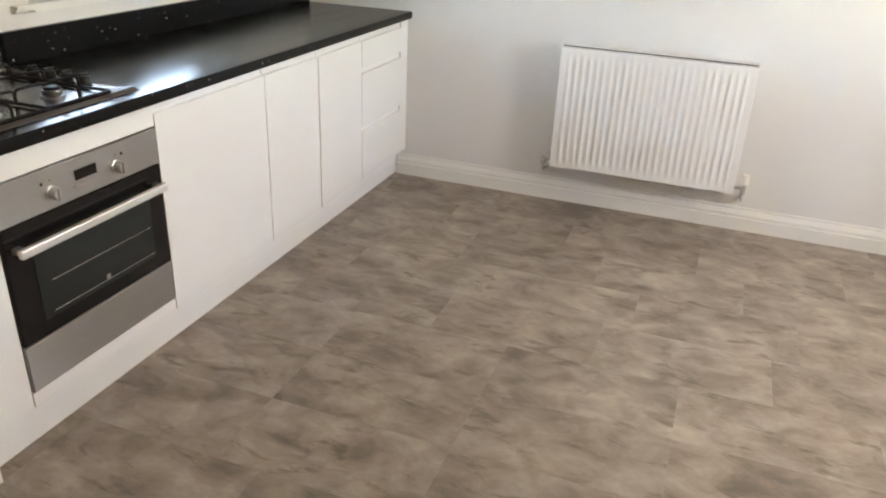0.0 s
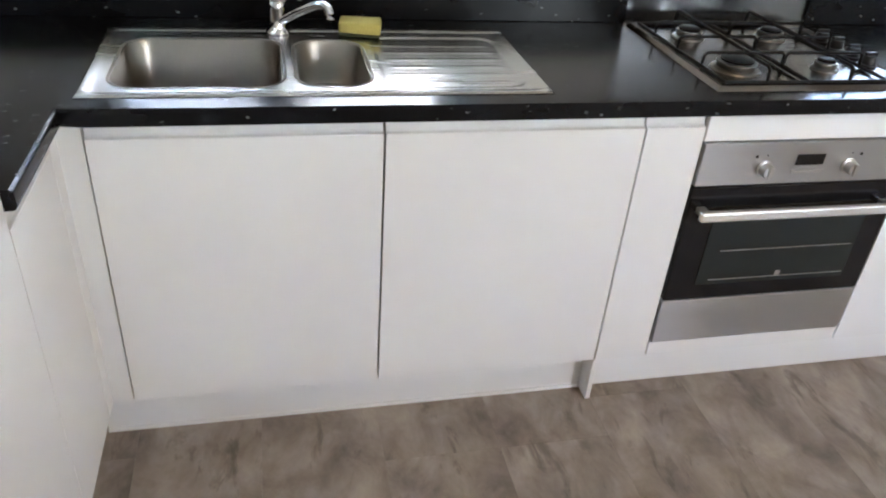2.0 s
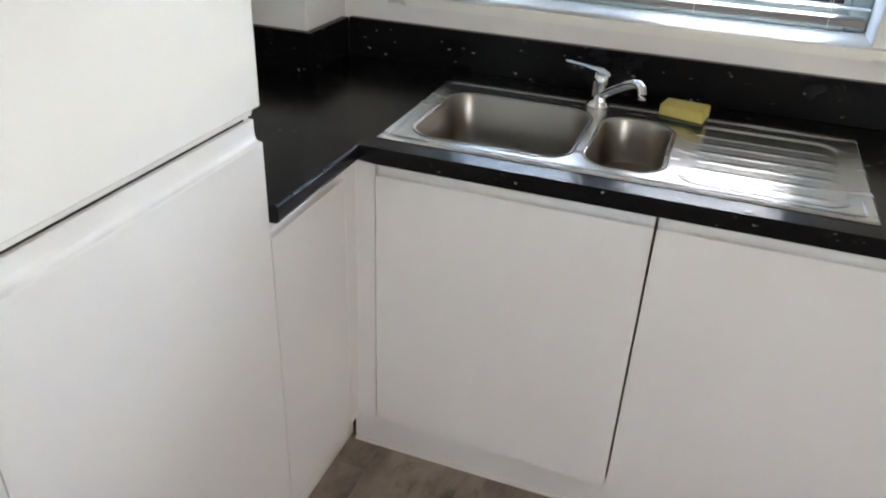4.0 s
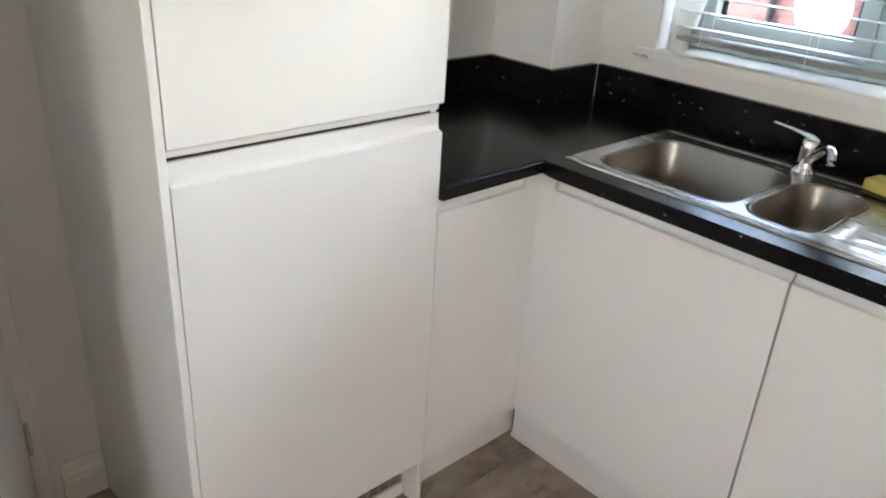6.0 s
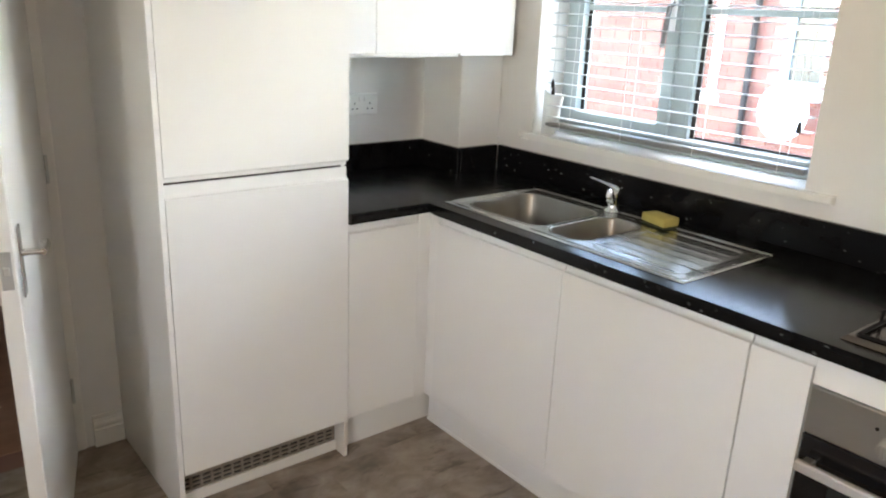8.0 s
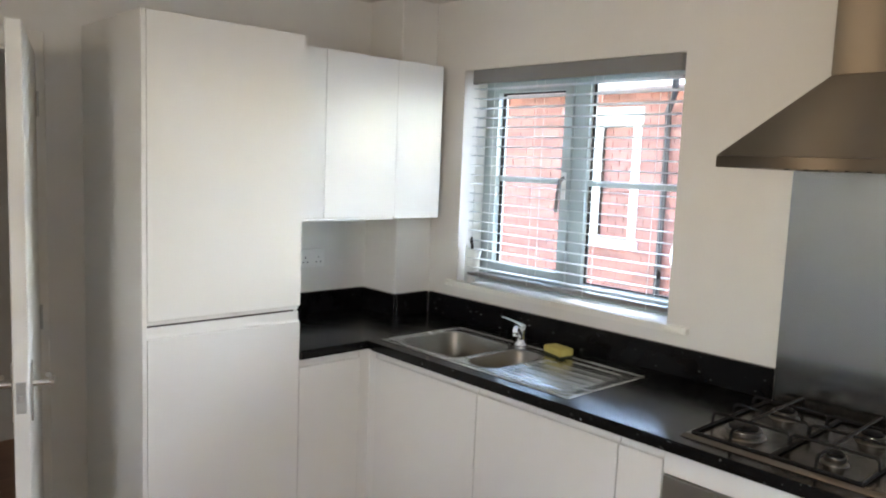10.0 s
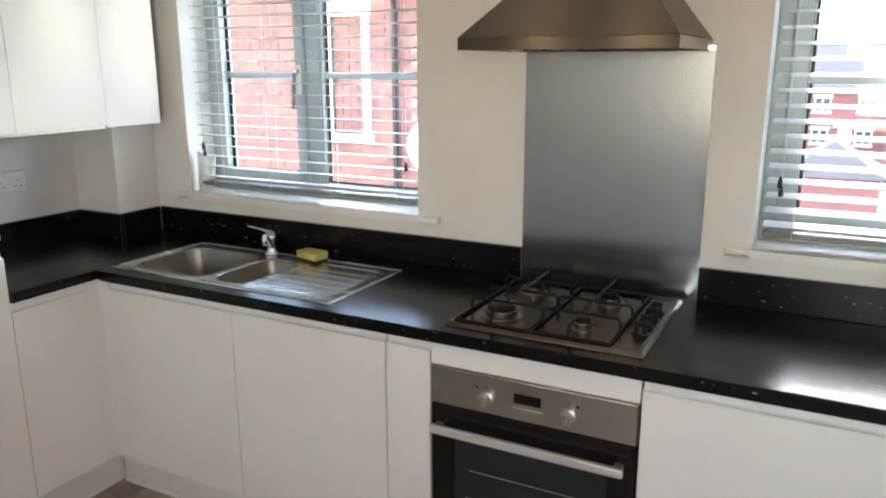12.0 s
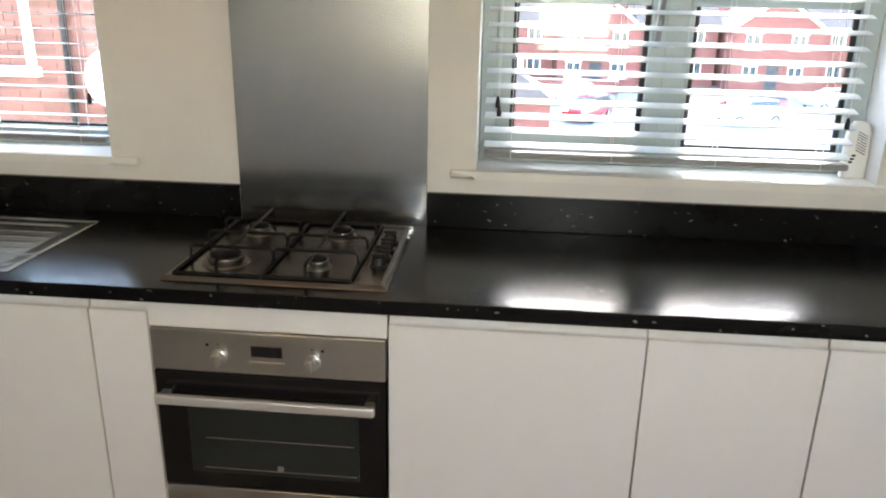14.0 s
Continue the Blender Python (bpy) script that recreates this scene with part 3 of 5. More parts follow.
def sill(name, x0, x1, w, label):
    """A sill board with a rounded nose and returned ends."""
    bm = slab([x0, w[0], w[1], x1], [YW - 0.026, YW - 0.001, YW + 0.1485], lambda u, v: v < YW - 0.001 or w[0] < u < w[1],
              lambda u, v, d: (u, v, d), 1.066, 1.0912)
    edges = [e for e in bm.edges if all(v.co.y < YW - 0.02 for v in e.verts)]
    bmesh.ops.bevel(bm, geom=edges, offset=0.010, segments=3, affect="EDGES", profile=0.5)
    return tagged(part(name, bm, M_TRIM, smooth=True), label, "window sill", kind="structure")


sill("window_sill_1", -0.186, 1.108, W1, "white painted window sill board with rounded nose")
sill("window_sill_2", 2.094, 3.44, W2, "white painted window sill board with rounded nose")


def blind(x0, x1, z0, z1, label, lean=-3):
    """A venetian blind, lowered, its slats open."""
    b = thing("venetian_blind", ((x0 + x1) / 2, YW + 0.038, z0), label, "blind", "window blinds")
    y = YW + 0.042
    bm = bmesh.new()
    arc = [(0.0, 0.0), (0.0012, -0.012), (0.006, -0.022), (0.014, -0.028)]
    front = [(x0 + u, YW + 0.032 + v) for u, v in arc] + [(x1 - u, YW + 0.032 + v) for u, v in reversed(arc)]
    back = [(x + (0.006 if x < (x0 + x1) / 2 else -0.006), y1 + 0.008) for x, y1 in front]
    extrude_profile(bm, front + back[::-1], lambda u, v, s: (u, v, s), z1 - 0.064, z1 - 0.002)
    part("valance", bm, M_SPLASHGLUE, b, "grey-shaded valance strip")
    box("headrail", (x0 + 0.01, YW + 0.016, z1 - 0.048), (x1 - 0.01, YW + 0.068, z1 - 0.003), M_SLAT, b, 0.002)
    box("bottom_rail", (x0 + 0.008, y - 0.025, z0 + 0.036), (x1 - 0.008, y + 0.025, z0 + 0.054), M_SPLASHGLUE, b, 0.004, "grey bottom rail")
    n = 20
    span = (z1 - 0.085) - (z0 + 0.075)
    me = None
    for i in range(n):
        z = z0 + 0.075 + span * i / (n - 1)
        if me is None:
            bm = bmesh.new()
            prof = [(-0.025, 0.0), (-0.013, 0.0014), (0, 0.0019), (0.013, 0.0014), (0.025, 0.0)]
            outline = prof + [(u, v - 0.0022) for u, v in reversed(prof)]
            tilt = radians(lean)
            outline = [(u * math.cos(tilt) - v * math.sin(tilt), u * math.sin(tilt) + v * math.cos(tilt)) for u, v in outline]
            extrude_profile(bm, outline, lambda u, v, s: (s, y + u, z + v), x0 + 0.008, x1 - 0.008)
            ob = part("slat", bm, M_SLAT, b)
            me, zfirst, loc = ob.data, z, ob.location.copy()
        else:
            ob = new("slat", me)
            ob.parent = b
            ob.location = loc + Vector((0, 0, z - zfirst))
    for x in (x0 + 0.09, x0 + (x1 - x0) * 0.36, x1 - (x1 - x0) * 0.36, x1 - 0.09):
        bm = bmesh.new()
        add_cyl(bm, (x, y - 0.0275, z0 + 0.03), (x, y - 0.0275, z1 - 0.05), 0.0009, n=5)
        part("ladder_cord", bm, M_CORD, b)
        bm = bmesh.new()
        add_cyl(bm, (x, y + 0.0275, z0 + 0.03), (x, y + 0.0275, z1 - 0.05), 0.0009, n=5)
        part("ladder_cord", bm, M_CORD, b)
    for x, zt in ((x0 + 0.045, z0 + 0.19), (x0 + 0.05, z0 + 0.165), (x1 - 0.04, z0 + 0.16)):
        bm = bmesh.new()
        add_cyl(bm, (x, y - 0.035, zt + 0.03), (x, y - 0.035, z1 - 0.05), 0.0009, n=5)
        cd = part("pull_cord", bm, M_CORD, b)
        bm = bmesh.new()
        add_lathe(bm, (x, y - 0.035, zt), [(0.007, 0), (0.0075, 0.012), (0.005, 0.028), (0.002, 0.034)], 10)
        part("tassel", bm, M_BLACKPL, cd, "dark cord tassel", True)
    return b


blind(-0.085, 1.0, W1[2], W1[3], "white venetian blind, lowered, slats open, over the sink")
blind(2.185, 3.275, W2[2], W2[3], "white venetian blind, lowered, slats open, beside the hob", 12)


# ---- kitchen units ----
ZP, ZD0, ZD1, ZR = 0.145, 0.150, 0.836, 0.869    # plinth top, door bottom, door top, rail top


def j_door(bm, place, a, b, z0, z1, low=False, h=0.0325):
    """A slab door 22 mm thick; its handle edge is scooped back to a grip, at the top or, with low, at the foot."""
    t = 0.022
    if low == "tongue":
        o = [(t, z1), (0.001, z1), (0, z1 - 0.001), (0, z0 + 0.019), (0.002, z0 + 0.017), (0.010, z0 + 0.0155), (0.0145, z0 + 0.011), (0.0175, z0), (t, z0)]
    elif low:
        o = [(t, z1), (0.001, z1), (0, z1 - 0.001), (0, z0 + 0.002), (0.002, z0), (0.007, z0), (0.010, z0 + 0.020), (t, z0 + 0.024)]
    else:
        o = [(t, z0), (0.001, z0), (0, z0 + 0.001), (0, z1 - 0.002), (0.0012, z1 - 0.0004), (0.003, z1), (0.007, z1 + 0.0006), (0.0105, z1 + 0.0025), (0.013, z1 + 0.007),
             (0.0142, z1 + 0.014), (0.0146, z1 + h - 0.001), (0.0156, z1 + h), (t, z1 + h)]
    extrude_profile(bm, o, place, a, b)


MAIN = lambda u, v, s: (s, u, v)          # doors of the run under the windows face -y
SIDE = lambda u, v, s: (-u, s, v)         # doors of the short run face +x


def base_unit(x0, x1, label, fronts=((ZD0, ZD1),), gap=0.0027):
    u = thing("base_cabinet", ((x0 + x1) / 2, 0.3, 0), label, "kitchen cabinet", "base cabinets")
    box("carcass", (x0 + 0.0005, 0.026, ZD0), (x1 - 0.0005, 0.56, 0.72 if x1 < 1.3 else 0.868), M_CARC, u, 0.001)
    for z0, z1 in fronts:
        bm = bmesh.new()
        j_door(bm, MAIN, x0 + gap, x1 - gap, z0, z1)
        part("door" if len(fronts) == 1 else "drawer_front", bm, M_GLOSS, u, "gloss white slab front")
    return u


base_unit(0.048, 0.641, "gloss white handleless base cabinet under the sink")
base_unit(0.641, 1.241, "gloss white handleless base cabinet under the drainer")
base_unit(1.241, 1.394, "narrow gloss white handleless base cabinet beside the oven")
base_unit(1.998, 2.616, "wide gloss white handleless base cabinet beside the oven")
base_unit(2.616, 3.03, "gloss white handleless base cabinet under the window")
base_unit(3.03, 3.452, "gloss white handleless base cabinet beside the drawers")
base_unit(3.452, 3.93, "gloss white handleless three-drawer unit", ((ZD0, 0.3935), (0.427, 0.6805), (0.714, ZD1)))
fil = thing("filler_panel", (3.975, 0.02, 0), "gloss white filler panel between drawers and wall", "filler panel")
box("panel", (3.931, 0.004, ZD0), (XR - 0.001, 0.022, ZR), M_GLOSS, fil)

post = thing("corner_post", (0.02, 0.02, 0.15), "gloss white inner corner post between cabinet runs", "corner post")
bm = slab([-0.024, 0.0, 0.0465], [-0.0465, 0.004, 0.026], lambda u, v: not (u > 0 and v < 0.004), lambda u, v, d: (u, v, d), ZD0, ZR)
part("post", bm, M_RAIL, post)
foot = thing("end_panel", (1.2485, 0.03, 0), "white cabinet end panel reaching the floor", "end panel")
box("panel", (1.241, 0.004, 0), (1.256, 0.3, 0.1485), M_CARC, foot)

pl = thing("plinth", (2.0, 0.05, 0), "white plinth board along the base cabinets", "plinth")
box("board", (-0.040, 0.060, 0.002), (1.2405, 0.076, ZP), M_RAIL, pl, 0.001)
box("board", (1.2565, 0.058, 0.002), (XR - 0.001, 0.074, ZP), M_RAIL, pl, 0.001)
box("seal_strip", (-0.040, 0.054, 0.0), (1.2405, 0.0595, 0.012), M_RAIL, pl, 0.001)
pl2 = thing("plinth", (-0.05, -0.2, 0), "short white plinth board beside the fridge housing", "plinth")
box("board", (-0.072, -0.3385, 0.002), (-0.056, 0.0755, ZP), M_RAIL, pl2, 0.001)

su = thing("base_cabinet", (-0.3, -0.19, 0), "narrow gloss white base cabinet beside the fridge housing", "kitchen cabinet", "base cabinets")
box("carcass", (-0.56, -0.338, ZD0), (-0.026, 0.0, 0.868), M_CARC, su, 0.001)
bm = bmesh.new()
j_door(bm, SIDE, -0.336, -0.048, ZD0, ZD1)
part("door", bm, M_GLOSS, su, "gloss white slab front")

# ---- tall fridge housing ----
tall = thing("fridge_housing", (-0.29, -0.64, 0), "tall gloss white cabinet housing a fridge freezer", "tall cabinet")
box("side_panel", (XL + 0.002, -0.946, 0.0), (0.0, -0.930, 2.105), M_RAIL, tall, 0.001)
box("side_panel", (XL + 0.002, -0.354, 0.0), (-0.0235, -0.339, 2.105), M_RAIL, tall, 0.001)
box("panel_foot", (-0.0232, -0.354, 0.0), (-0.001, -0.339, 0.1405), M_RAIL, tall, 0.001)
box("carcass", (XL + 0.002, -0.9295, 0.15), (-0.03, -0.3545, 2.10), M_CARC, tall, 0.001)
bm = bmesh.new()
j_door(bm, SIDE, -0.9280, -0.3395, 0.142, 1.0235, h=0.0375)
part("door", bm, M_GLOSS, tall, "gloss white lower door")
bm = bmesh.new()
j_door(bm, SIDE, -0.9280, -0.3395, 1.0675, 2.103, low="tongue")
part("door", bm, M_GLOSS, tall, "gloss white upper door")
# dark strip paints the shade seen through the gap between the doors
box("grip_shade", (-0.029, -0.929, 1.03), (-0.0225, -0.355, 1.115), M_DARK, tall, 0.001, "dark strip in place of the shade behind the grip")
box("plinth_strip", (-0.070, -0.928, 0.002), (-0.054, -0.356, 0.040), M_RAIL, tall, 0.001)
grille = bmesh.new()
ys = sorted({-0.925, -0.358} | {round(-0.920 + 0.0351 * i + k, 4) for i in range(16) for k in (0, 0.027)})
zs = [0.041, 0.048, 0.057, 0.064, 0.073, 0.080, 0.089, 0.140]
slots = lambda u, v: any(-0.920 + 0.0351 * i < u < -0.893 + 0.0351 * i for i in range(16)) and any(a < v < a + 0.009 for a in (0.048, 0.064, 0.080))
part("vent_grille", slab(ys, zs, lambda u, v: not slots(u, v), lambda u, v, d: (d, u, v), -0.066, -0.060), M_BRASS, tall, "brown slotted vent grille")
# dark sheet in place of the shaded void behind the slots
box("vent_shade", (-0.076, -0.9285, 0.041), (-0.071, -0.3555, 0.140), M_DARK, tall, 0)

# ---- wall cupboard ----
cup = thing("wall_cupboard", (-0.39, 0.1, 1.40), "gloss white handleless wall cupboard beside the window", "wall cupboard")
box("carcass", (XL + 0.002, -0.338, 1.408), (-0.224, 0.389, 2.098), M_CARC, cup, 0.001)
bm = bmesh.new()
j_door(bm, lambda u, v, s: (-0.2 - u, s, v), -0.336, -0.1075, 1.400, 2.10, low=True)
part("door", bm, M_GLOSS, cup, "gloss white slab door")
bm = bmesh.new()
j_door(bm, lambda u, v, s: (-0.2 - u, s, v), -0.1045, 0.272, 1.400, 2.10, low=True)
part("door", bm, M_GLOSS, cup, "gloss white slab door")
box("light_rail", (-0.226, -0.336, 1.388), (-0.207, 0.270, 1.399), M_RAIL, cup, 0.001)
box("end_filler", (-0.222, 0.2726, 1.392), (-0.2, 0.545, 2.10), M_GLOSS, cup, 0.002, "gloss white corner filler")
box("end_return", (-0.318, 0.527, 1.392), (-0.2225, 0.545, 2.10), M_GLOSS, cup, 0.002)

# ---- worktop and upstands ----
SINK = (0.060, 0.995, 0.060, 0.470)
us = [XL + 0.001, 0.02, SINK[0], SINK[1], XR - 0.001]
vs = [-0.338, -0.02, SINK[2], 0.39, SINK[3], YW - 0.001]
bm = slab(us, vs, lambda u, v: (v > -0.02 or u < 0.02) and not inside(u, v, SINK) and not (u < -0.4 and v > 0.39) or (v > 0.39 and -0.4 < u < 0.02),
          lambda u, v, d: (u, v, d), 0.8705, 0.908)
edges = [e for e in bm.edges if all(abs(v.co.y + 0.02) < 1e-4 for v in e.verts) and abs(e.verts[0].co.z - e.verts[1].co.z) < 1e-4 and e.verts[0].co.x > 0.01 and e.verts[1].co.x > 0.01
         or all(abs(v.co.x - 0.02) < 1e-4 and v.co.y < -0.01 for v in e.verts) and abs(e.verts[0].co.z - e.verts[1].co.z) < 1e-4]
bmesh.ops.bevel(bm, geom=edges, offset=0.009, segments=4, affect="EDGES", profile=0.5)
tagged(part("worktop", bm, M_TOP, smooth=True), "black flecked laminate worktop with rounded front edge", "worktop")


def upstand(lo, hi):
    u = thing("upstand", ((lo[0] + hi[0]) / 2, (lo[1] + hi[1]) / 2, 0.9085), "black flecked laminate upstand behind the worktop", "upstand", "upstands")
    box("strip", lo, hi, M_TOP, u, 0.0015)


UZ0, UZ1 = 0.9085, 1.016
upstand((-0.303, YW - 0.020, UZ0), (1.428, YW - 0.0005, UZ1))
upstand((2.0255, YW - 0.020, UZ0), (XR - 0.0005, YW - 0.0005, UZ1))
upstand((XL + 0.0215, 0.371, UZ0), (-0.3035, 0.3905, UZ1))
upstand((-0.3235, 0.391, UZ0), (-0.3035, YW - 0.021, UZ1))
upstand((XL + 0.0005, -0.338, UZ0), (XL + 0.021, 0.3905, UZ1))

# ---- built-in oven ----
oven = thing("oven", (1.696, 0.25, 0.2), "stainless steel built-in electric oven with black glass door", "oven")
OX0, OX1 = 1.3985, 1.9935
box("body", (OX0 + 0.01, 0.022, 0.20), (OX1 - 0.01, 0.55, 0.79), M_BLACKPL, oven, 0.002)
box("control_panel", (OX0, -0.006, 0.683), (OX1, 0.0215, 0.796), M_STEELH, oven, 0.002, "brushed steel control panel")
door = box("oven_door", (OX0, -0.006, 0.341), (OX1, 0.0215, 0.680), M_OVENGLASS, oven, 0.003, "black glass oven door")
box("window", (1.477, -0.0085, 0.388), (1.925, -0.0064, 0.600), M_OVENIN, door, 0.0005, "dark see-through window")
for z, a, b in ((0.492, 1.522, 1.912), (0.402, 1.512, 1.918)):
    box("shelf_bar", (a, -0.0096, z), (b, -0.0087, z + 0.0022), M_KNOB, door, 0, "pale shelf edge behind the glass")
for x in (1.43, 1.955):
    box("handle_bracket", (x - 0.012, -0.038, 0.612), (x + 0.012, -0.0062, 0.628), M_STEELH, door, 0.002)
box("door_handle", (1.412, -0.052, 0.606), (1.972, -0.034, 0.632), M_HANDLE, door, 0.005, "brushed steel bar handle", 2)
lg = bmesh.new()
add_box(lg, (1.708, -0.0098, 0.405), (1.724, -0.0088, 0.420), 0.0003)
part("badge", lg, M_KNOB, door, "small pale square badge")
box("lower_panel", (OX0, -0.006, 0.198), (OX1, 0.0215, 0.338), M_STEELH, oven, 0.002, "brushed steel lower panel")
box("display", (1.656, -0.0085, 0.733), (1.735, -0.0062, 0.762), M_OVENGLASS, oven, 0.0006, "black clock display")
box("button_bar", (1.650, -0.0095, 0.713), (1.740, -0.0062, 0.721), M_KNOB, oven, 0.001, "row of slim buttons")
for x in (1.573, 1.811):
    bm = bmesh.new()
    add_lathe(bm, (x, -0.0062, 0.727), [(0.021, 0), (0.021, -0.004), (0.017, -0.006), (0.0165, -0.022), (0.0145, -0.026), (0.001, -0.0265)], 28, "Y")
    kn = part("knob", bm, M_KNOB, oven, "satin metal rotary knob", True)
    box("grip", (x - 0.004, -0.037, 0.711), (x + 0.004, -0.0268, 0.743), M_KNOB, kn, 0.0015)
    for dx, dz in ((-0.028 if x < 1.7 else 0.026, 0.032), (0, 0.035)):
        bm = bmesh.new()
        add_lathe(bm, (x + dx, -0.0062, 0.727 + dz), [(0.0042 if dx else 0.002, 0), (0.0042 if dx else 0.002, -0.0012), (0.0005, -0.0014)], 12, "Y")
        part("indicator", bm, M_BLACKPL, oven)
fa = thing("oven_surround", (1.696, 0.02, 0.8), "gloss white panels above and below the oven", "filler panel")
box("top_panel", (1.3955, 0.0, 0.799), (1.9965, 0.0205, 0.8695), M_GLOSS, fa, 0.0015)
box("bottom_panel", (1.3955, 0.0, 0.150), (1.9965, 0.0205, 0.1955), M_GLOSS, fa, 0.0015)

# ---- gas hob ----
hob = thing("gas_hob", (1.705, 0.30, 0.908), "stainless steel four-burner gas hob with black pan supports", "hob")
HX0, HX1, HY0, HY1, HZ = 1.419, 1.992, 0.036, 0.560, 0.9185
bm = bmesh.new()
r0 = [(HX0, HY0), (HX1, HY0), (HX1, HY1), (HX0, HY1)]
shapes = [(0.0, 0.9083), (0.002, 0.9115), (0.010, 0.9185), (0.022, 0.9200), (0.030, 0.9155), (0.034, 0.9150)]
rings = [[bm.verts.new((x + (d if x == HX0 else -d), y + (d if y == HY0 else -d), z)) for x, y in r0] for d, z in shapes]
for a, b in zip(rings, rings[1:]):
    for k in range(4):
        bm.faces.new((a[k], a[(k + 1) % 4], b[(k + 1) % 4], b[k]))
bm.faces.new(rings[-1])
bm.faces.new(rings[0][::-1])
part("tray", bm, M_HOB, hob)
TZ = 0.915
for x, y, r in ((1.540, 0.170, 0.050), (1.790, 0.165, 0.028), (1.545, 0.430, 0.036), (1.795, 0.425, 0.036)):
    bm = bmesh.new()
    add_lathe(bm, (x, y, TZ), [(r * 1.25, 0.0), (r * 1.2, 0.004), (r * 0.95, 0.007), (r * 0.95, 0.016), (r * 1.0, 0.018), (r * 0.98, 0.021), (r * 0.3, 0.022)], 28)
    br = part("burner", bm, M_BURNER, hob, "pale metal burner ring", True)
    bm = bmesh.new()
    add_lathe(bm, (x, y, TZ + 0.0222), [(r * 0.80, 0.0), (r * 0.82, 0.004), (r * 0.7, 0.0075), (r * 0.05, 0.008)], 28)
    part("burner_cap", bm, M_BLACK, br, "black enamel cap", True)
for x0, x1 in ((1.446, 1.668), (1.672, 1.894)):
    ps = bmesh.new()
    zb, zt, r = TZ + 0.0075, TZ + 0.042, 0.0045
    y0, y1 = 0.058, 0.536
    add_tube(ps, [(x0, y0, zb), (x1, y0, zb)], r)
    add_tube(ps, [(x0, y1, zb), (x1, y1, zb)], r)
    add_tube(ps, [(x0, y0, zb), (x0, y1, zb)], r)
    add_tube(ps, [(x1, y0, zb), (x1, y1, zb)], r)
    fr_ = part("pan_support", ps, M_BLACK, hob, "black enamelled wire pan support", True)
    for y in (0.170, 0.300, 0.430):
        q = bmesh.new()
        add_tube(q, [(x0, y, zb), (x0, y, zt - 0.008), (x0 + 0.008, y, zt), (x1 - 0.008, y, zt), (x1, y, zt - 0.008), (x1, y, zb)], r)
        part("finger", q, M_BLACK, fr_, smooth=True)
    xm = (x0 + x1) / 2
    q = bmesh.new()
    add_tube(q, [(xm, y0, zb), (xm, y0 + 0.002, zt - 0.006), (xm, y0 + 0.01, zt), (xm, y0 + 0.07, zt)], r)
    part("finger", q, M_BLACK, fr_, smooth=True)
    q = bmesh.new()
    add_tube(q, [(xm, y1, zb), (xm, y1 - 0.002, zt - 0.002), (xm, y1 - 0.010, zt + 0.006), (xm, 0.165, zt + 0.003)], r)
    part("finger", q, M_BLACK, fr_, smooth=True)
    for x in (x0, x1):
        for y in (y0, y1):
            q = bmesh.new()
            add_cyl(q, (x, y, TZ + 0.0005), (x, y, zb), 0.005, n=10)
            part("rubber_foot", q, M_BLACKPL, fr_)
for y in (0.195, 0.262, 0.329, 0.396):
    bm = bmesh.new()
    add_lathe(bm, (1.943, y, TZ), [(0.0235, 0.0), (0.0235, 0.004), (0.019, 0.006), (0.0175, 0.024), (0.0155, 0.027), (0.001, 0.0275)], 24)
    kn = part("knob", bm, M_BLACKPL, hob, "black control knob", True)
    box("grip", (1.925, y - 0.0045, TZ + 0.0272), (1.961, y + 0.0045, TZ + 0.036), M_BLACKPL, kn, 0.002)

# ---- splashback and cooker hood ----
sb = thing("splashback", (1.727, YW - 0.002, 0.909), "brushed stainless steel splashback sheet behind the hob", "splashback")
box("sheet", (1.430, YW - 0.0065, 0.9085), (2.023, YW - 0.0005, 1.688), M_STEEL, sb, 0.0008)

hood = thing("cooker_hood", (1.72, 0.35, 1.672), "brushed stainless steel chimney cooker hood", "cooker hood")
A = (1.428, 2.012, 0.10, YW - 0.007)
B = (1.617, 1.823, 0.355, YW - 0.007)
z0, z1, z2 = 1.672, 1.703, 1.938
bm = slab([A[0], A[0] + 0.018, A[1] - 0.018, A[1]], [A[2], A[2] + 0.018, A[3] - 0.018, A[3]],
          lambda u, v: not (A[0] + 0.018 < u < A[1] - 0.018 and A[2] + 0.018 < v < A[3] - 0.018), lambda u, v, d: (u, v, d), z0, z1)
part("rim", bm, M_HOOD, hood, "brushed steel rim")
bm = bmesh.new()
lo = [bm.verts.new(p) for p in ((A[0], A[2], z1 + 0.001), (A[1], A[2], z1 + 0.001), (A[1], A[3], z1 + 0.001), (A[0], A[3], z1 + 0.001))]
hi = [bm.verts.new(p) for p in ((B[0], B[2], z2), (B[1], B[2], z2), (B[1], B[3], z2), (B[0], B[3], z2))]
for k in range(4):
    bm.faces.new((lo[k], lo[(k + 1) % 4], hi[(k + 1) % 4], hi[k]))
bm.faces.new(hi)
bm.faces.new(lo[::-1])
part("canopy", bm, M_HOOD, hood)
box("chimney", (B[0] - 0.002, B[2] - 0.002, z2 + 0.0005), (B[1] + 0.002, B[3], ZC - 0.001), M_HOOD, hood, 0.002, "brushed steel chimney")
box("filter", (A[0] + 0.0185, A[2] + 0.0185, z0 + 0.006), (A[1] - 0.0185, A[3] - 0.0185, z0 + 0.014), M_STEEL, hood, 0.001, "metal grease filter")
for i in range(5):
    x = 1.62 + 0.05 * i
    cyl("button", (x, A[2] + 0.009, z0 - 0.003), (x, A[2] + 0.009, z0 + 0.001), 0.006, M_BLACKPL, hood, n=12)

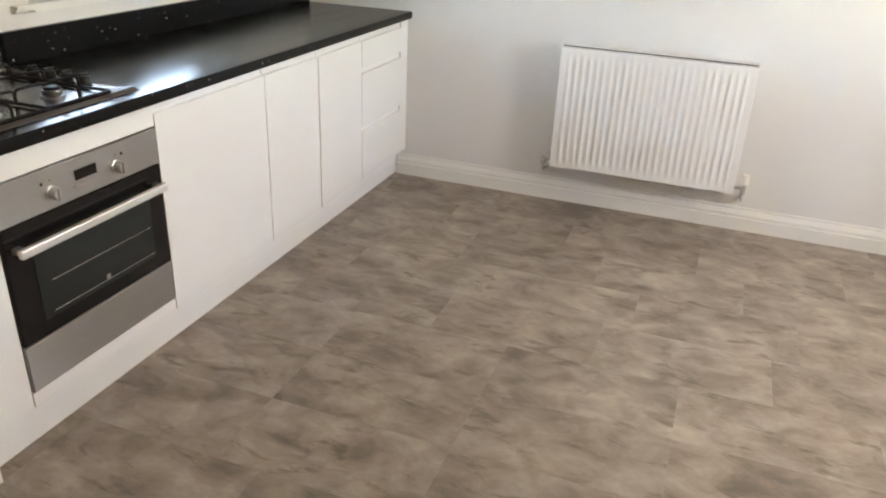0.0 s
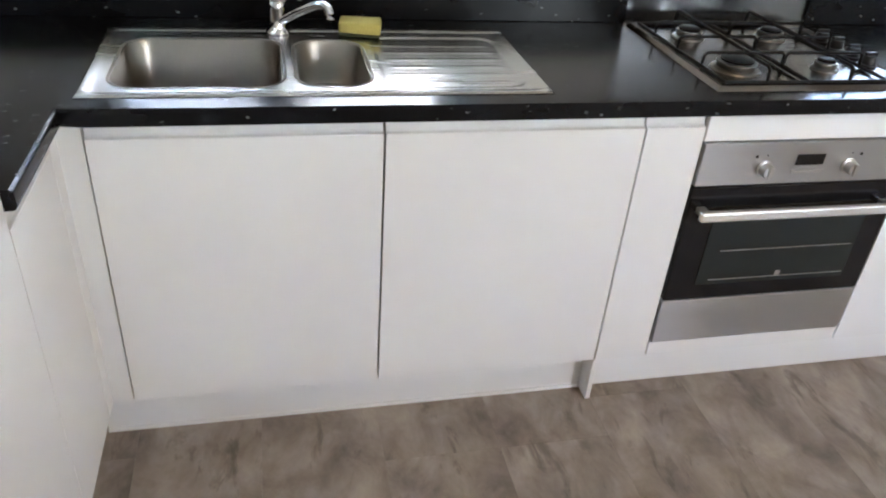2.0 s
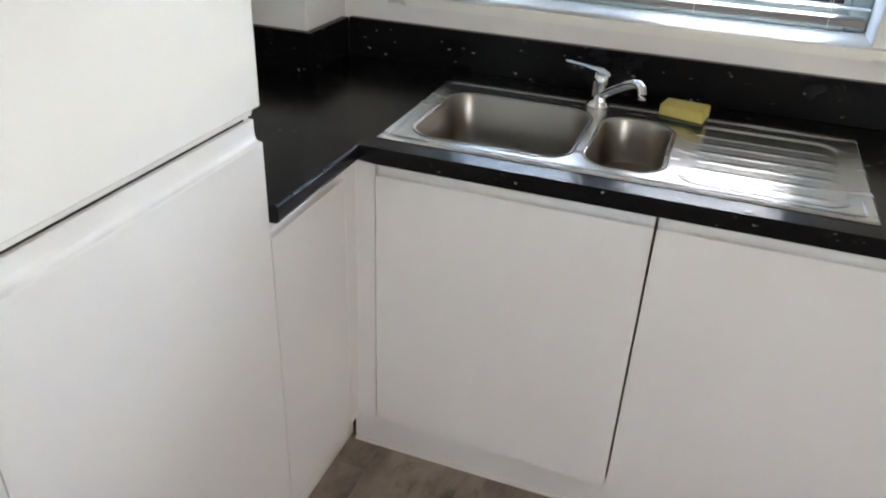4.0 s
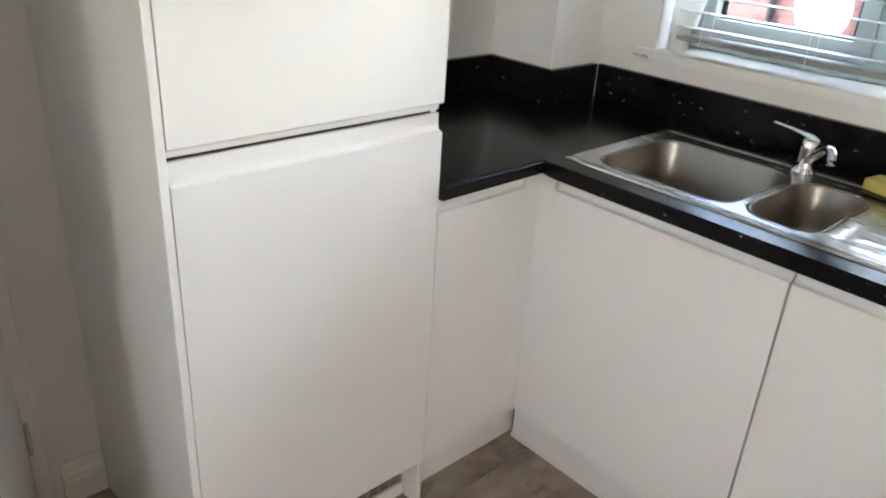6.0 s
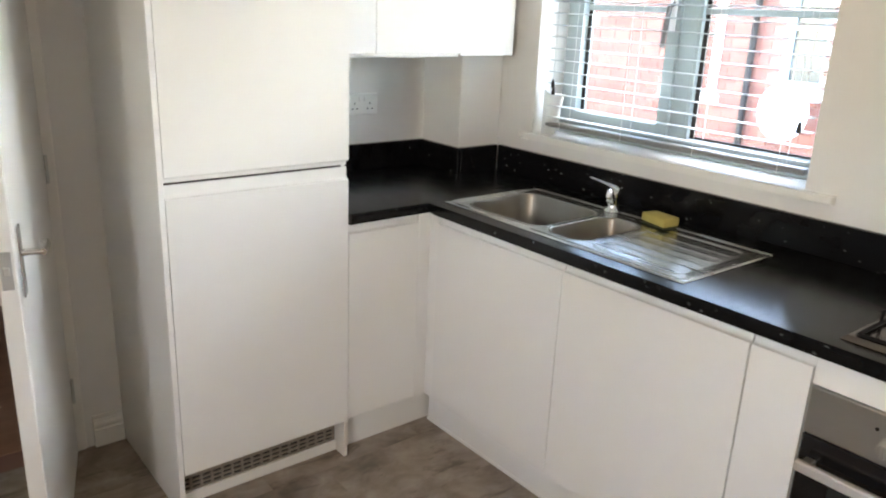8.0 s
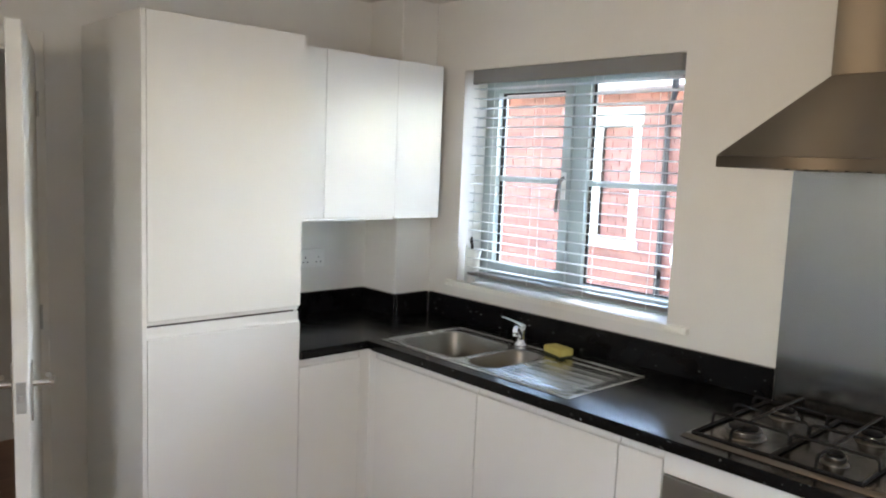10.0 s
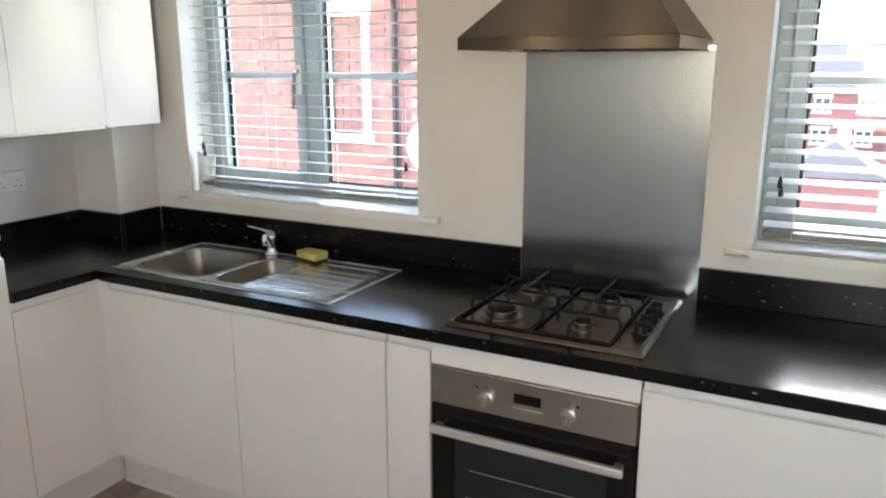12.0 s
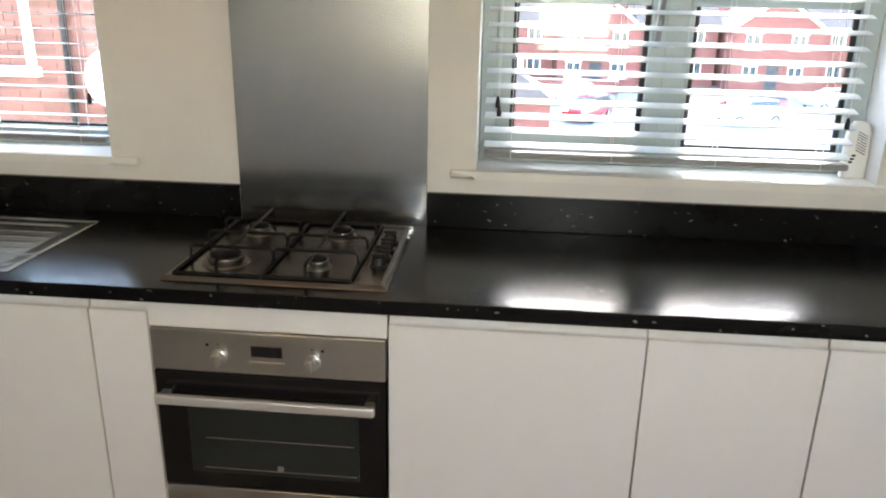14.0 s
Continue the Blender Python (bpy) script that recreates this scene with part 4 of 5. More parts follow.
# ---- sink, tap, sponge ----
sk = thing("sink", (0.528, 0.265, 0.909), "stainless steel one-and-a-half bowl sink with drainer", "sink")
SX0, SX1, SY0, SY1, SZ = 0.036, 1.020, 0.034, 0.496, 0.9125
BOWLS = ((0.088, 0.438, 0.085, 0.408, 0.155), (0.470, 0.628, 0.085, 0.400, 0.115))


def rounded(x0, x1, y0, y1, r, z, n=6):
    """The corner points of a rounded rectangle, anticlockwise."""
    pts = []
    for cx, cy, a0 in ((x1 - r, y0 + r, -90), (x1 - r, y1 - r, 0), (x0 + r, y1 - r, 90), (x0 + r, y0 + r, 180)):
        for k in range(n + 1):
            a = radians(a0 + 90 * k / n)
            pts.append((cx + r * math.cos(a), cy + r * math.sin(a), z))
    return pts


def ring_faces(bm, rows, cap=True):
    rr = [[bm.verts.new(p) for p in row] for row in rows]
    n = len(rr[0])
    for a, b in zip(rr, rr[1:]):
        for k in range(n):
            bm.faces.new((a[k], a[(k + 1) % n], b[(k + 1) % n], b[k]))
    if cap:
        bm.faces.new(rr[-1])
    return rr


def depth_in(x, y, x0, x1, y0, y1, r):
    """How far a point lies inside a rounded rectangle."""
    dx, dy = max(x0 + r - x, x - (x1 - r)), max(y0 + r - y, y - (y1 - r))
    return r - (math.hypot(max(dx, 0), max(dy, 0)) + min(max(dx, dy), 0))


def deck(x, y):
    """Height of the pressed steel top: a raised rim, a sunken field and the drainer's ribs."""
    e = min(x - SX0, SX1 - x, y - SY0, SY1 - y)
    z = SZ - 0.0035 + 0.0035 * min(1, max(0, e / 0.005))
    e = depth_in(x, y, SX0, SX1, SY0, SY1, 0.035)
    if e > 0.014:
        z -= 0.003 * min(1, (e - 0.014) / 0.012)
    q = depth_in(x, y, 0.652, 0.982, 0.072, 0.436, 0.055)
    if q > 0:
        z -= 0.0028 * min(1, q / 0.012)
        f = min(1, max(0, (q - 0.022) / 0.02))
        z += 0.0009 * f * max(0, math.cos((y - 0.110) / 0.052 * 2 * math.pi)) ** 2
    return z


bm = bmesh.new()
offs = (0.0, 0.0015, 0.003, 0.005, 0.018, 0.020, 0.023, 0.026)
gx = sorted({round(SX0 + (SX1 - SX0) * i / 150, 5) for i in range(7, 144)} | {SX0 + o for o in offs} | {SX1 - o for o in offs} | {0.655, 0.659, 0.663, 0.967, 0.971, 0.975})
gy = sorted({round(SY0 + (SY1 - SY0) * i / 150, 5) for i in range(11, 140)} | {SY0 + o for o in offs} | {SY1 - o for o in offs} | {0.075, 0.079, 0.083, 0.422, 0.426, 0.43})


def in_bowl(x, y, grow):
    for a, b, c, d, _ in BOWLS:
        r = 0.062 + grow
        px, py = max(a - grow + r - x, x - (b + grow - r), 0), max(c - grow + r - y, y - (d + grow - r), 0)
        if a - grow < x < b + grow and c - grow < y < d + grow and math.hypot(px, py) < r:
            return True
    return False


memo = {}
for i in range(len(gx) - 1):
    for j in range(len(gy) - 1):
        if in_bowl((gx[i] + gx[i + 1]) / 2, (gy[j] + gy[j + 1]) / 2, 0.0):
            continue
        q = []
        for a, b in ((i, j), (i + 1, j), (i + 1, j + 1), (i, j + 1)):
            if (a, b) not in memo:
                memo[(a, b)] = bm.verts.new((gx[a], gy[b], deck(gx[a], gy[b])))
            q.append(memo[(a, b)])
        bm.faces.new(q)
part("deck", bm, M_SINK, sk, smooth=True)
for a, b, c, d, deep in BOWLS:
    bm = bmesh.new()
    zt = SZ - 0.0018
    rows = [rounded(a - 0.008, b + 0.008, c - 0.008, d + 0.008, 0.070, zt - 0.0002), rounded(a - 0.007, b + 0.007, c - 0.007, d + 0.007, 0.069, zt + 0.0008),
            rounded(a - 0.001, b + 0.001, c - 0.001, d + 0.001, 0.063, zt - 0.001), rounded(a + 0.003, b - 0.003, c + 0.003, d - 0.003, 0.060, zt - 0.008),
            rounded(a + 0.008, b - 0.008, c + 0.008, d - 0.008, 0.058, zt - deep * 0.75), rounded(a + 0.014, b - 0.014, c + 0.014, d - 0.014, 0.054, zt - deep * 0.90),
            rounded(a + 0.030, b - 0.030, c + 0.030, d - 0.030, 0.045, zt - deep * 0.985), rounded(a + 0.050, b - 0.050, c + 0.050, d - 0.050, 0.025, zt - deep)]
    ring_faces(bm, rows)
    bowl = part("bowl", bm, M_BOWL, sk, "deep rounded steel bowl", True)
    bm = bmesh.new()
    add_lathe(bm, ((a + b) / 2, (c + d) / 2, zt - deep + 0.0006), [(0.040, 0), (0.038, 0.002), (0.030, 0.0005), (0.012, 0.0004), (0.002, 0.0004)], 24)
    part("waste", bm, M_CHROME, bowl, "chrome waste", True)
TX, TY = 0.436, 0.462
tap = thing("mixer_tap", (TX, TY, 0.911), "chrome single-lever kitchen mixer tap", "tap")
bm = bmesh.new()
add_lathe(bm, (TX, TY, 0.9105), [(0.029, 0), (0.029, 0.004), (0.025, 0.009), (0.0215, 0.016), (0.0195, 0.048), (0.021, 0.058), (0.0205, 0.071), (0.017, 0.079), (0.006, 0.084), (0.0008, 0.0845)], 28)
part("tap_body", bm, M_CHROME, tap, smooth=True)
bm = bmesh.new()
ux, uy = 0.555, -0.832
line = [(0.008, 0.938), (0.035, 0.953), (0.085, 0.980), (0.135, 1.004), (0.165, 1.016), (0.186, 1.020), (0.200, 1.016), (0.206, 1.005), (0.2065, 0.994)]
add_tube(bm, [(TX + ux * d, TY + uy * d, z) for d, z in line], 0.0098, 14)
part("spout", bm, M_CHROME, tap, smooth=True)
bm = bmesh.new()
vx, vy = -0.93, -0.36
rows = []
for d, z, w, h in ((-0.018, 0.987, 0.011, 0.006), (-0.003, 0.994, 0.0165, 0.009), (0.020, 1.002, 0.012, 0.005), (0.048, 1.010, 0.0095, 0.003), (0.084, 1.018, 0.009, 0.0025), (0.091, 1.019, 0.005, 0.0015)):
    rows.append([(TX + vx * d - vy * w * math.cos(k * math.pi / 4), TY + vy * d + vx * w * math.cos(k * math.pi / 4), z + h * math.sin(k * math.pi / 4)) for k in range(8)])
rr = ring_faces(bm, rows)
bm.faces.new(rr[0][::-1])
part("tap_lever", bm, M_CHROME, tap, "flat chrome lever", True)

sp = thing("sponge", (0.640, 0.452, 0.9125), "yellow sponge with green scouring pad lying on the drainer", "sponge")
bm = bmesh.new()
add_box(bm, (-0.052, -0.034, 0.007), (0.052, 0.034, 0.036), 0.006, 3)
for v in bm.verts:
    v.co.z += 0.004 * noise.noise(v.co * 30)
    v.co.y += 0.003 * noise.noise(v.co * 22 + Vector((5, 1, 2)))
turn = Matrix.Translation((0.640, 0.452, 0.9125)) @ Matrix.Rotation(radians(-10), 4, "Z")
bmesh.ops.transform(bm, matrix=turn, verts=bm.verts[:])
part("foam", bm, M_SPONGE, sp, "yellow foam", True)
bm = bmesh.new()
add_box(bm, (-0.051, -0.033, 0.0), (0.051, 0.033, 0.0068), 0.002)
bmesh.ops.transform(bm, matrix=turn, verts=bm.verts[:])
part("scourer", bm, M_SCOUR, sp, "dark green scouring layer")

# ---- double socket ----
sock = thing("wall_socket", (XL + 0.004, 0.076, 1.177), "white plastic double wall socket with switches", "socket")
pl3 = box("faceplate", (XL + 0.0005, 0.003, 1.134), (XL + 0.010, 0.149, 1.220), M_PLASTIC, sock, 0.003)
for y in (0.040, 0.112):
    for dy, dz, w, h in ((0, 0.004, 0.004, 0.008), (-0.011, -0.018, 0.008, 0.004), (0.011, -0.018, 0.008, 0.004)):
        box("pin_hole", (XL + 0.0098, y + dy - w / 2, 1.177 + dz - h / 2), (XL + 0.0104, y + dy + w / 2, 1.177 + dz + h / 2), M_DARK, pl3, 0)
for y in (0.064, 0.088):
    box("switch", (XL + 0.0098, y - 0.005, 1.190), (XL + 0.0135, y + 0.005, 1.208), M_PLASTIC, pl3, 0.001)

# ---- radiator ----
rad = thing("radiator", (3.95, -1.32, 0.22), "white enamelled steel panel radiator fixed to the wall", "radiator")
RX, RY0, RY1, RZ0, RZ1 = 3.905, -1.768, -0.862, 0.222, 0.836


def rad_panel(x, deep):
    """A pressed panel with rounded upright flutes between plain margins."""
    bm = bmesh.new()
    n = 25
    ys = []
    pitch = (RY1 - RY0 - 0.05) / n
    for i in range(n):
        b0 = RY0 + 0.025 + pitch * i
        for f, d in ((0.06, 0), (0.22, 0), (0.34, 1), (0.66, 1), (0.78, 0), (0.94, 0)):
            ys.append((b0 + pitch * f, d))
    ys = [(RY0, 0)] + ys + [(RY1, 0)]
    zs = ((RZ0, 0), (RZ0 + 0.035, 0), (RZ0 + 0.058, 1), (RZ1 - 0.062, 1), (RZ1 - 0.040, 0), (RZ1 - 0.008, 0), (RZ1 - 0.001, -0.6))
    grid = [[bm.verts.new((x + deep * (0.0042 * (1 - d * e) if e >= 0 else 0.013), y, z)) for z, e in zs] for y, d in ys]
    for a, b in zip(grid, grid[1:]):
        for k in range(len(zs) - 1):
            bm.faces.new((a[k], b[k], b[k + 1], a[k + 1]))
    lip = [bm.verts.new((x + deep * 0.022, v[0].co.y, v[0].co.z)) for v in grid]
    lip2 = [bm.verts.new((x + deep * 0.022, v[-1].co.y, v[-1].co.z)) for v in grid]
    for i in range(len(grid) - 1):
        bm.faces.new((grid[i][0], lip[i], lip[i + 1], grid[i + 1][0]))
        bm.faces.new((grid[i][-1], grid[i + 1][-1], lip2[i + 1], lip2[i]))
    return bm


# added dark strip draws the shadow line between front panel and grille
box("gap_shade_strip", (RX - 0.001, RY0 + 0.006, RZ1 - 0.0005), (RX + 0.013, RY1 - 0.006, RZ1 + 0.0015), M_DARK, rad, 0, "dark strip for the shaded gap along the top")
part("front_panel", rad_panel(RX - 0.008, 1), M_RAD, rad, smooth=True)
box("water_panel", (RX + 0.015, RY0 + 0.004, RZ0 + 0.01), (RX + 0.022, RY1 - 0.004, RZ1 - 0.012), M_RAD, rad, 0.002)
box("rear_panel", (RX + 0.075, RY0 + 0.01, RZ0 + 0.01), (RX + 0.083, RY1 - 0.01, RZ1 - 0.02), M_RAD, rad, 0.002)
for y0, y1 in ((RY0 - 0.002, RY0 + 0.0), (RY1 + 0.0, RY1 + 0.002)):
    box("side_cover", (RX - 0.002, y0 - 0.001, RZ0 + 0.03), (RX + 0.085, y1 + 0.001, RZ1 + 0.002), M_RAD, rad, 0.0008)
ty = sorted({RY0 + 0.002, RY1 - 0.002} | {round(RY0 + 0.03 + 0.0145 * i + k, 4) for i in range(59) for k in (0, 0.0095)})
part("top_grille", slab([RX + 0.014, RX + 0.022, RX + 0.070, RX + 0.083], ty,
     lambda u, v: not (RX + 0.022 < u < RX + 0.070 and any(RY0 + 0.03 + 0.0145 * i < v < RY0 + 0.0395 + 0.0145 * i for i in range(59))),
     lambda u, v, d: (u, v, d), RZ1 - 0.001, RZ1 + 0.003), M_RAD, rad, "slotted top grille")
fins = bmesh.new()
for i in range(45):
    y = RY0 + 0.04 + i * 0.0188
    add_box(fins, (RX + 0.024, y, RZ0 + 0.03), (RX + 0.074, y + 0.0015, RZ1 - 0.03))
tagged(part("convector_fins", fins, M_RAD, rad), kind="stuff")
for y, s in ((RY1, 1), (RY0, -1)):
    bm = bmesh.new()
    add_cyl(bm, (RX + 0.045, y + s * 0.001, RZ0 + 0.022), (RX + 0.045, y + s * 0.045, RZ0 + 0.022), 0.0095, n=14)
    add_cyl(bm, (RX + 0.045, y + s * 0.045, RZ0 - 0.012), (RX + 0.045, y + s * 0.045, RZ0 + 0.034), 0.0125, n=14)
    vl = part("valve", bm, M_KNOB, rad, "metal lockshield valve", True)
    bm = bmesh.new()
    if s > 0:
        add_cyl(bm, (RX + 0.045, y + 0.046, RZ0 + 0.012), (RX + 0.005, y + 0.046, RZ0 + 0.012), 0.010, 0.008, 14)
        part("cap", bm, M_KNOB, vl, smooth=True)
    else:
        add_lathe(bm, (RX + 0.045, y - 0.045, RZ0 + 0.035), [(0.014, 0), (0.019, 0.006), (0.0185, 0.045), (0.015, 0.055), (0.001, 0.056)], 18)
        part("cap", bm, M_PLASTIC, vl, "white plastic valve head", True)
    bm = bmesh.new()
    add_tube(bm, [(RX + 0.045, y + s * 0.045, RZ0 - 0.01), (RX + 0.045, y + s * 0.045, 0.19), (RX + 0.060, y + s * 0.045, 0.175), (XR - 0.0005, y + s * 0.045, 0.172)], 0.0075, 10)
    part("pipe", bm, M_KNOB, vl, "thin copper-chrome tail pipe", True)
for y in (RY0 + 0.15, RY1 - 0.15):
    box("bracket", (RX + 0.084, y - 0.02, RZ0 + 0.05), (XR - 0.0005, y + 0.02, RZ1 - 0.06), M_RAD, rad, 0.001)

# ---- spotlight bar on the ceiling ----
bar = thing("spotlight_bar", (1.41, SPOT_Y, 2.30), "chrome ceiling spotlight bar with two lit heads", "ceiling light")
box("bar", (1.08, SPOT_Y - 0.025, 2.385), (1.74, SPOT_Y + 0.025, 2.4095), M_CHROME, bar, 0.006, "chrome ceiling bar", 2)
for lx in SPOTS:
    bm = bmesh.new()
    add_lathe(bm, (0, 0, -0.072), [(0.034, 0.0), (0.036, 0.002), (0.036, 0.045), (0.028, 0.068), (0.010, 0.075)], 24)
    bmesh.ops.transform(bm, matrix=Matrix.Translation((lx, SPOT_Y, SPOT_Z)) @ Matrix.Rotation(SPOT_TILT, 4, "X"), verts=bm.verts[:])
    add_cyl(bm, (lx, SPOT_Y, 2.30), (lx, SPOT_Y, 2.3845), 0.008, n=10)
    part("head", bm, M_CHROME, bar, "chrome lamp head", True)


# ---- small things on the window boards ----
fresh = thing("air_freshener", (3.312, 0.710, 1.0915), "white plastic upright dispenser with slanted slots on the sill", "dispenser")
bm = bmesh.new()
rows = [rounded(3.275 + d, 3.349 - d, 0.695 + d * 0.5, 0.727 - d * 0.5, 0.012, z) for d, z in ((0.002, 1.0915), (0.0, 1.095), (0.0, 1.20), (0.003, 1.235), (0.010, 1.254), (0.020, 1.262))]
rr = ring_faces(bm, rows)
bm.faces.new(rr[0][::-1])
shell = part("shell", bm, M_PLASTIC, fresh, smooth=True)
for i in range(8):
    bm = bmesh.new()
    add_box(bm, (-0.016, -0.0012, -0.0016), (0.016, 0.0012, 0.0016))
    bmesh.ops.transform(bm, matrix=Matrix.Translation((3.318, 0.6946, 1.172 + 0.0078 * i)) @ Matrix.Rotation(radians(25), 4, "Y"), verts=bm.verts[:])
    part("slot", bm, M_SPLASHGLUE, shell)
for i in range(3):
    box("mark", (3.290 + 0.003 * i, 0.6935, 1.138 + 0.010 * i), (3.301 + 0.003 * i, 0.6948, 1.144 + 0.010 * i), M_BLACKPL, shell, 0)

wrap = thing("plastic_sleeve", (-0.08, 0.655, 1.0915), "curled white plastic sleeve standing in the window corner", "plastic sleeve")
bm = bmesh.new()
cols = []
for i in range(13):
    a = radians(200 + 15 * i)
    cols.append([bm.verts.new((-0.080 + (0.030 + 0.010 * k) * math.cos(a) + 0.010 * k, 0.655 + 0.026 * math.sin(a), 1.0915 + h + (0.012 * math.sin(2 * a) if k == 2 else 0)))
                 for k, h in enumerate((0, 0.08, 0.165))])
for a, b in zip(cols, cols[1:]):
    for k in range(2):
        bm.faces.new((a[k], b[k], b[k + 1], a[k + 1]))
bmesh.ops.solidify(bm, geom=bm.faces[:], thickness=0.002)
part("sheet", bm, M_PLASTIC, wrap, smooth=True)

# ---- outside ----
GZ = -5.6
M_TARMAC = mat("pale_tarmac", (0.16, 0.16, 0.16), 0.9, vary=0.2, scale=0.3, grain=0.1, gscale=20)
M_ROOF = mat("grey_roof_tile", (0.085, 0.062, 0.054), 0.8, vary=0.2, scale=1.5, grain=0.15, gscale=12)
M_HOUSE = brick_mat("house_brick", (0.21, 0.068, 0.058))
M_PIPE = mat("black_downpipe", (0.02, 0.02, 0.022), 0.4, vary=0.1, scale=10)
M_CARRED = mat("red_car_paint", (0.42, 0.02, 0.03), 0.25, vary=0.03, scale=3, coat=0.6)
M_CARWHITE = mat("white_car_paint", (0.75, 0.75, 0.75), 0.25, vary=0.02, scale=3, coat=0.6)
M_CARGREY = mat("silver_car_paint", (0.4, 0.42, 0.44), 0.3, 0.4, vary=0.03, scale=3, coat=0.6)
M_TYRE = mat("tyre_rubber", (0.02, 0.02, 0.02), 0.8, vary=0.1, scale=20)
M_DARKGLASS = mat("dark_glass", (0.04, 0.05, 0.06), 0.08, vary=0.1, scale=2)

tagged(box("ground", (-900, 0.95, GZ - 0.5), (900, 2500, GZ), M_TARMAC, bevel=0), "grey tarmac car park and road", "ground", kind="structure")
tagged(box("wall_below", (XL - 0.3, YW + 0.02, GZ), (XR + 0.3, YW + 0.29, -0.101), M_HOUSE, bevel=0), "red brick wall below the flat", "wall", kind="structure")

# the neighbouring brick wing, seen through the window over the sink
wing = thing("neighbour_building", (-5.5, 7.0, GZ), "red brick building with white eaves and black downpipe", "building")
NY, NX0, NX1, EZ = 6.0, -10.0, -1.15, 2.60
REC = (-3.21, -2.76, 0.80, 2.18)
BWN = (-1.95, -1.50, 0.95, 1.98)
inner = lambda u, v: inside(u, v, REC) or inside(u, v, BWN)
wall_ = part("wall", slab(sorted({NX0, REC[0], REC[1], BWN[0], BWN[1], NX1}), sorted({GZ, REC[2], REC[3], BWN[2], BWN[3], EZ}), lambda u, v: not inner(u, v),
        lambda u, v, d: (u, d, v), NY + 0.012, NY + 0.3), M_MORTAR, wing, "pale mortar behind the bricks")
box("return_wall", (NX1 - 0.25, NY + 0.301, GZ), (NX1, NY + 8, EZ), M_HOUSE, wing, 0)
verts, faces = [], []


def quick_box(x0, x1, y0, y1, z0, z1):
    b = len(verts)
    verts.extend([(x0, y0, z0), (x1, y0, z0), (x1, y0, z1), (x0, y0, z1), (x0, y1, z0), (x1, y1, z0), (x1, y1, z1), (x0, y1, z1)])
    faces.extend([(b, b + 1, b + 2, b + 3), (b + 1, b + 5, b + 6, b + 2), (b + 4, b, b + 3, b + 7), (b + 3, b + 2, b + 6, b + 7), (b, b + 4, b + 5, b + 1)])


row, z = 0, -2.0
while z < EZ - 0.07:
    x = -6.6 - (0.1125 if row % 2 else 0)
    while x < NX1:
        a, b = x + 0.005, min(x + 0.220, NX1)
        mx, mz = (a + b) / 2, z + 0.0325
        hit = any(r[0] - 0.06 < mx < r[1] + 0.06 and r[2] - 0.06 < mz < r[3] + 0.06 for r in (REC, BWN))
        if not hit and b - a > 0.03:
            quick_box(a, b, NY + random.uniform(-0.002, 0.002), NY + 0.02, z + 0.005, z + 0.070)
        x += 0.225
    z += 0.075
    row += 1
z = REC[2]
while z < REC[3] - 0.04:
    x = REC[0] - (0.1125 if int(z / 0.075) % 2 else 0)
    while x < REC[1]:
        a, b = max(x + 0.005, REC[0]), min(x + 0.220, REC[1])
        if b - a > 0.03:
            quick_box(a, b, NY + 0.06, NY + 0.09, z + 0.005, z + 0.070)
        x += 0.225
    z += 0.075
me = bpy.data.meshes.new("bricks")
me.from_pydata(verts, [], faces)
me.materials.append(M_BRICK)
bk = new("bricks", me)
bk.parent = wall_
bk.location = -ORIGIN[wall_.name]
tagged(bk, kind="stuff")
box("recess_back", (REC[0] - 0.02, NY + 0.085, REC[2] - 0.02), (REC[1] + 0.02, NY + 0.11, REC[3] + 0.02), M_MORTAR, wing, 0)
rec = box("window_surround", (REC[0] - 0.13, NY - 0.03, REC[3]), (REC[1] + 0.13, NY + 0.1, REC[3] + 0.23), M_CREAM, wing, 0.01, "cream stone lintel of a blind window")
box("jamb", (REC[0] - 0.11, NY - 0.02, REC[2]), (REC[0], NY + 0.1, REC[3] - 0.002), M_CREAM, rec, 0.008)
box("jamb", (REC[1], NY - 0.02, REC[2]), (REC[1] + 0.11, NY + 0.1, REC[3] - 0.002), M_CREAM, rec, 0.008)
box("sill", (REC[0] - 0.15, NY - 0.06, REC[2] - 0.11), (REC[1] + 0.15, NY + 0.1, REC[2] - 0.002), M_CREAM, rec, 0.01)
wn2 = part("window", slab([BWN[0], BWN[0] + 0.06, BWN[1] - 0.06, BWN[1]], [BWN[2], BWN[2] + 0.06, 1.50, 1.54, BWN[3] - 0.06, BWN[3]],
      lambda u, v: not (BWN[0] + 0.06 < u < BWN[1] - 0.06 and (BWN[2] + 0.06 < v < 1.50 or 1.54 < v < BWN[3] - 0.06)), lambda u, v, d: (u, d, v), NY + 0.02, NY + 0.08), M_UPVC, wing, "white window")
box("pane", (BWN[0] + 0.05, NY + 0.05, BWN[2] + 0.05), (BWN[1] - 0.05, NY + 0.06, BWN[3] - 0.05), M_DARKGLASS, wn2, 0)
box("sill", (BWN[0] - 0.06, NY - 0.05, BWN[2] - 0.10), (BWN[1] + 0.06, NY + 0.1, BWN[2] - 0.002), M_CREAM, wn2, 0.008)
box("soffit", (NX0, NY - 0.32, EZ + 0.001), (NX1 + 0.2, NY + 0.3, EZ + 0.03), M_FASCIA, wing, 0.002, "white soffit board")
box("fascia", (NX0, NY - 0.345, EZ + 0.002), (NX1 + 0.2, NY - 0.321, EZ + 0.20), M_FASCIA, wing, 0.002, "white fascia board")
gut = bmesh.new()
add_cyl(gut, (NX0, NY - 0.40, EZ + 0.15), (NX1 + 0.2, NY - 0.40, EZ + 0.15), 0.055, n=12)
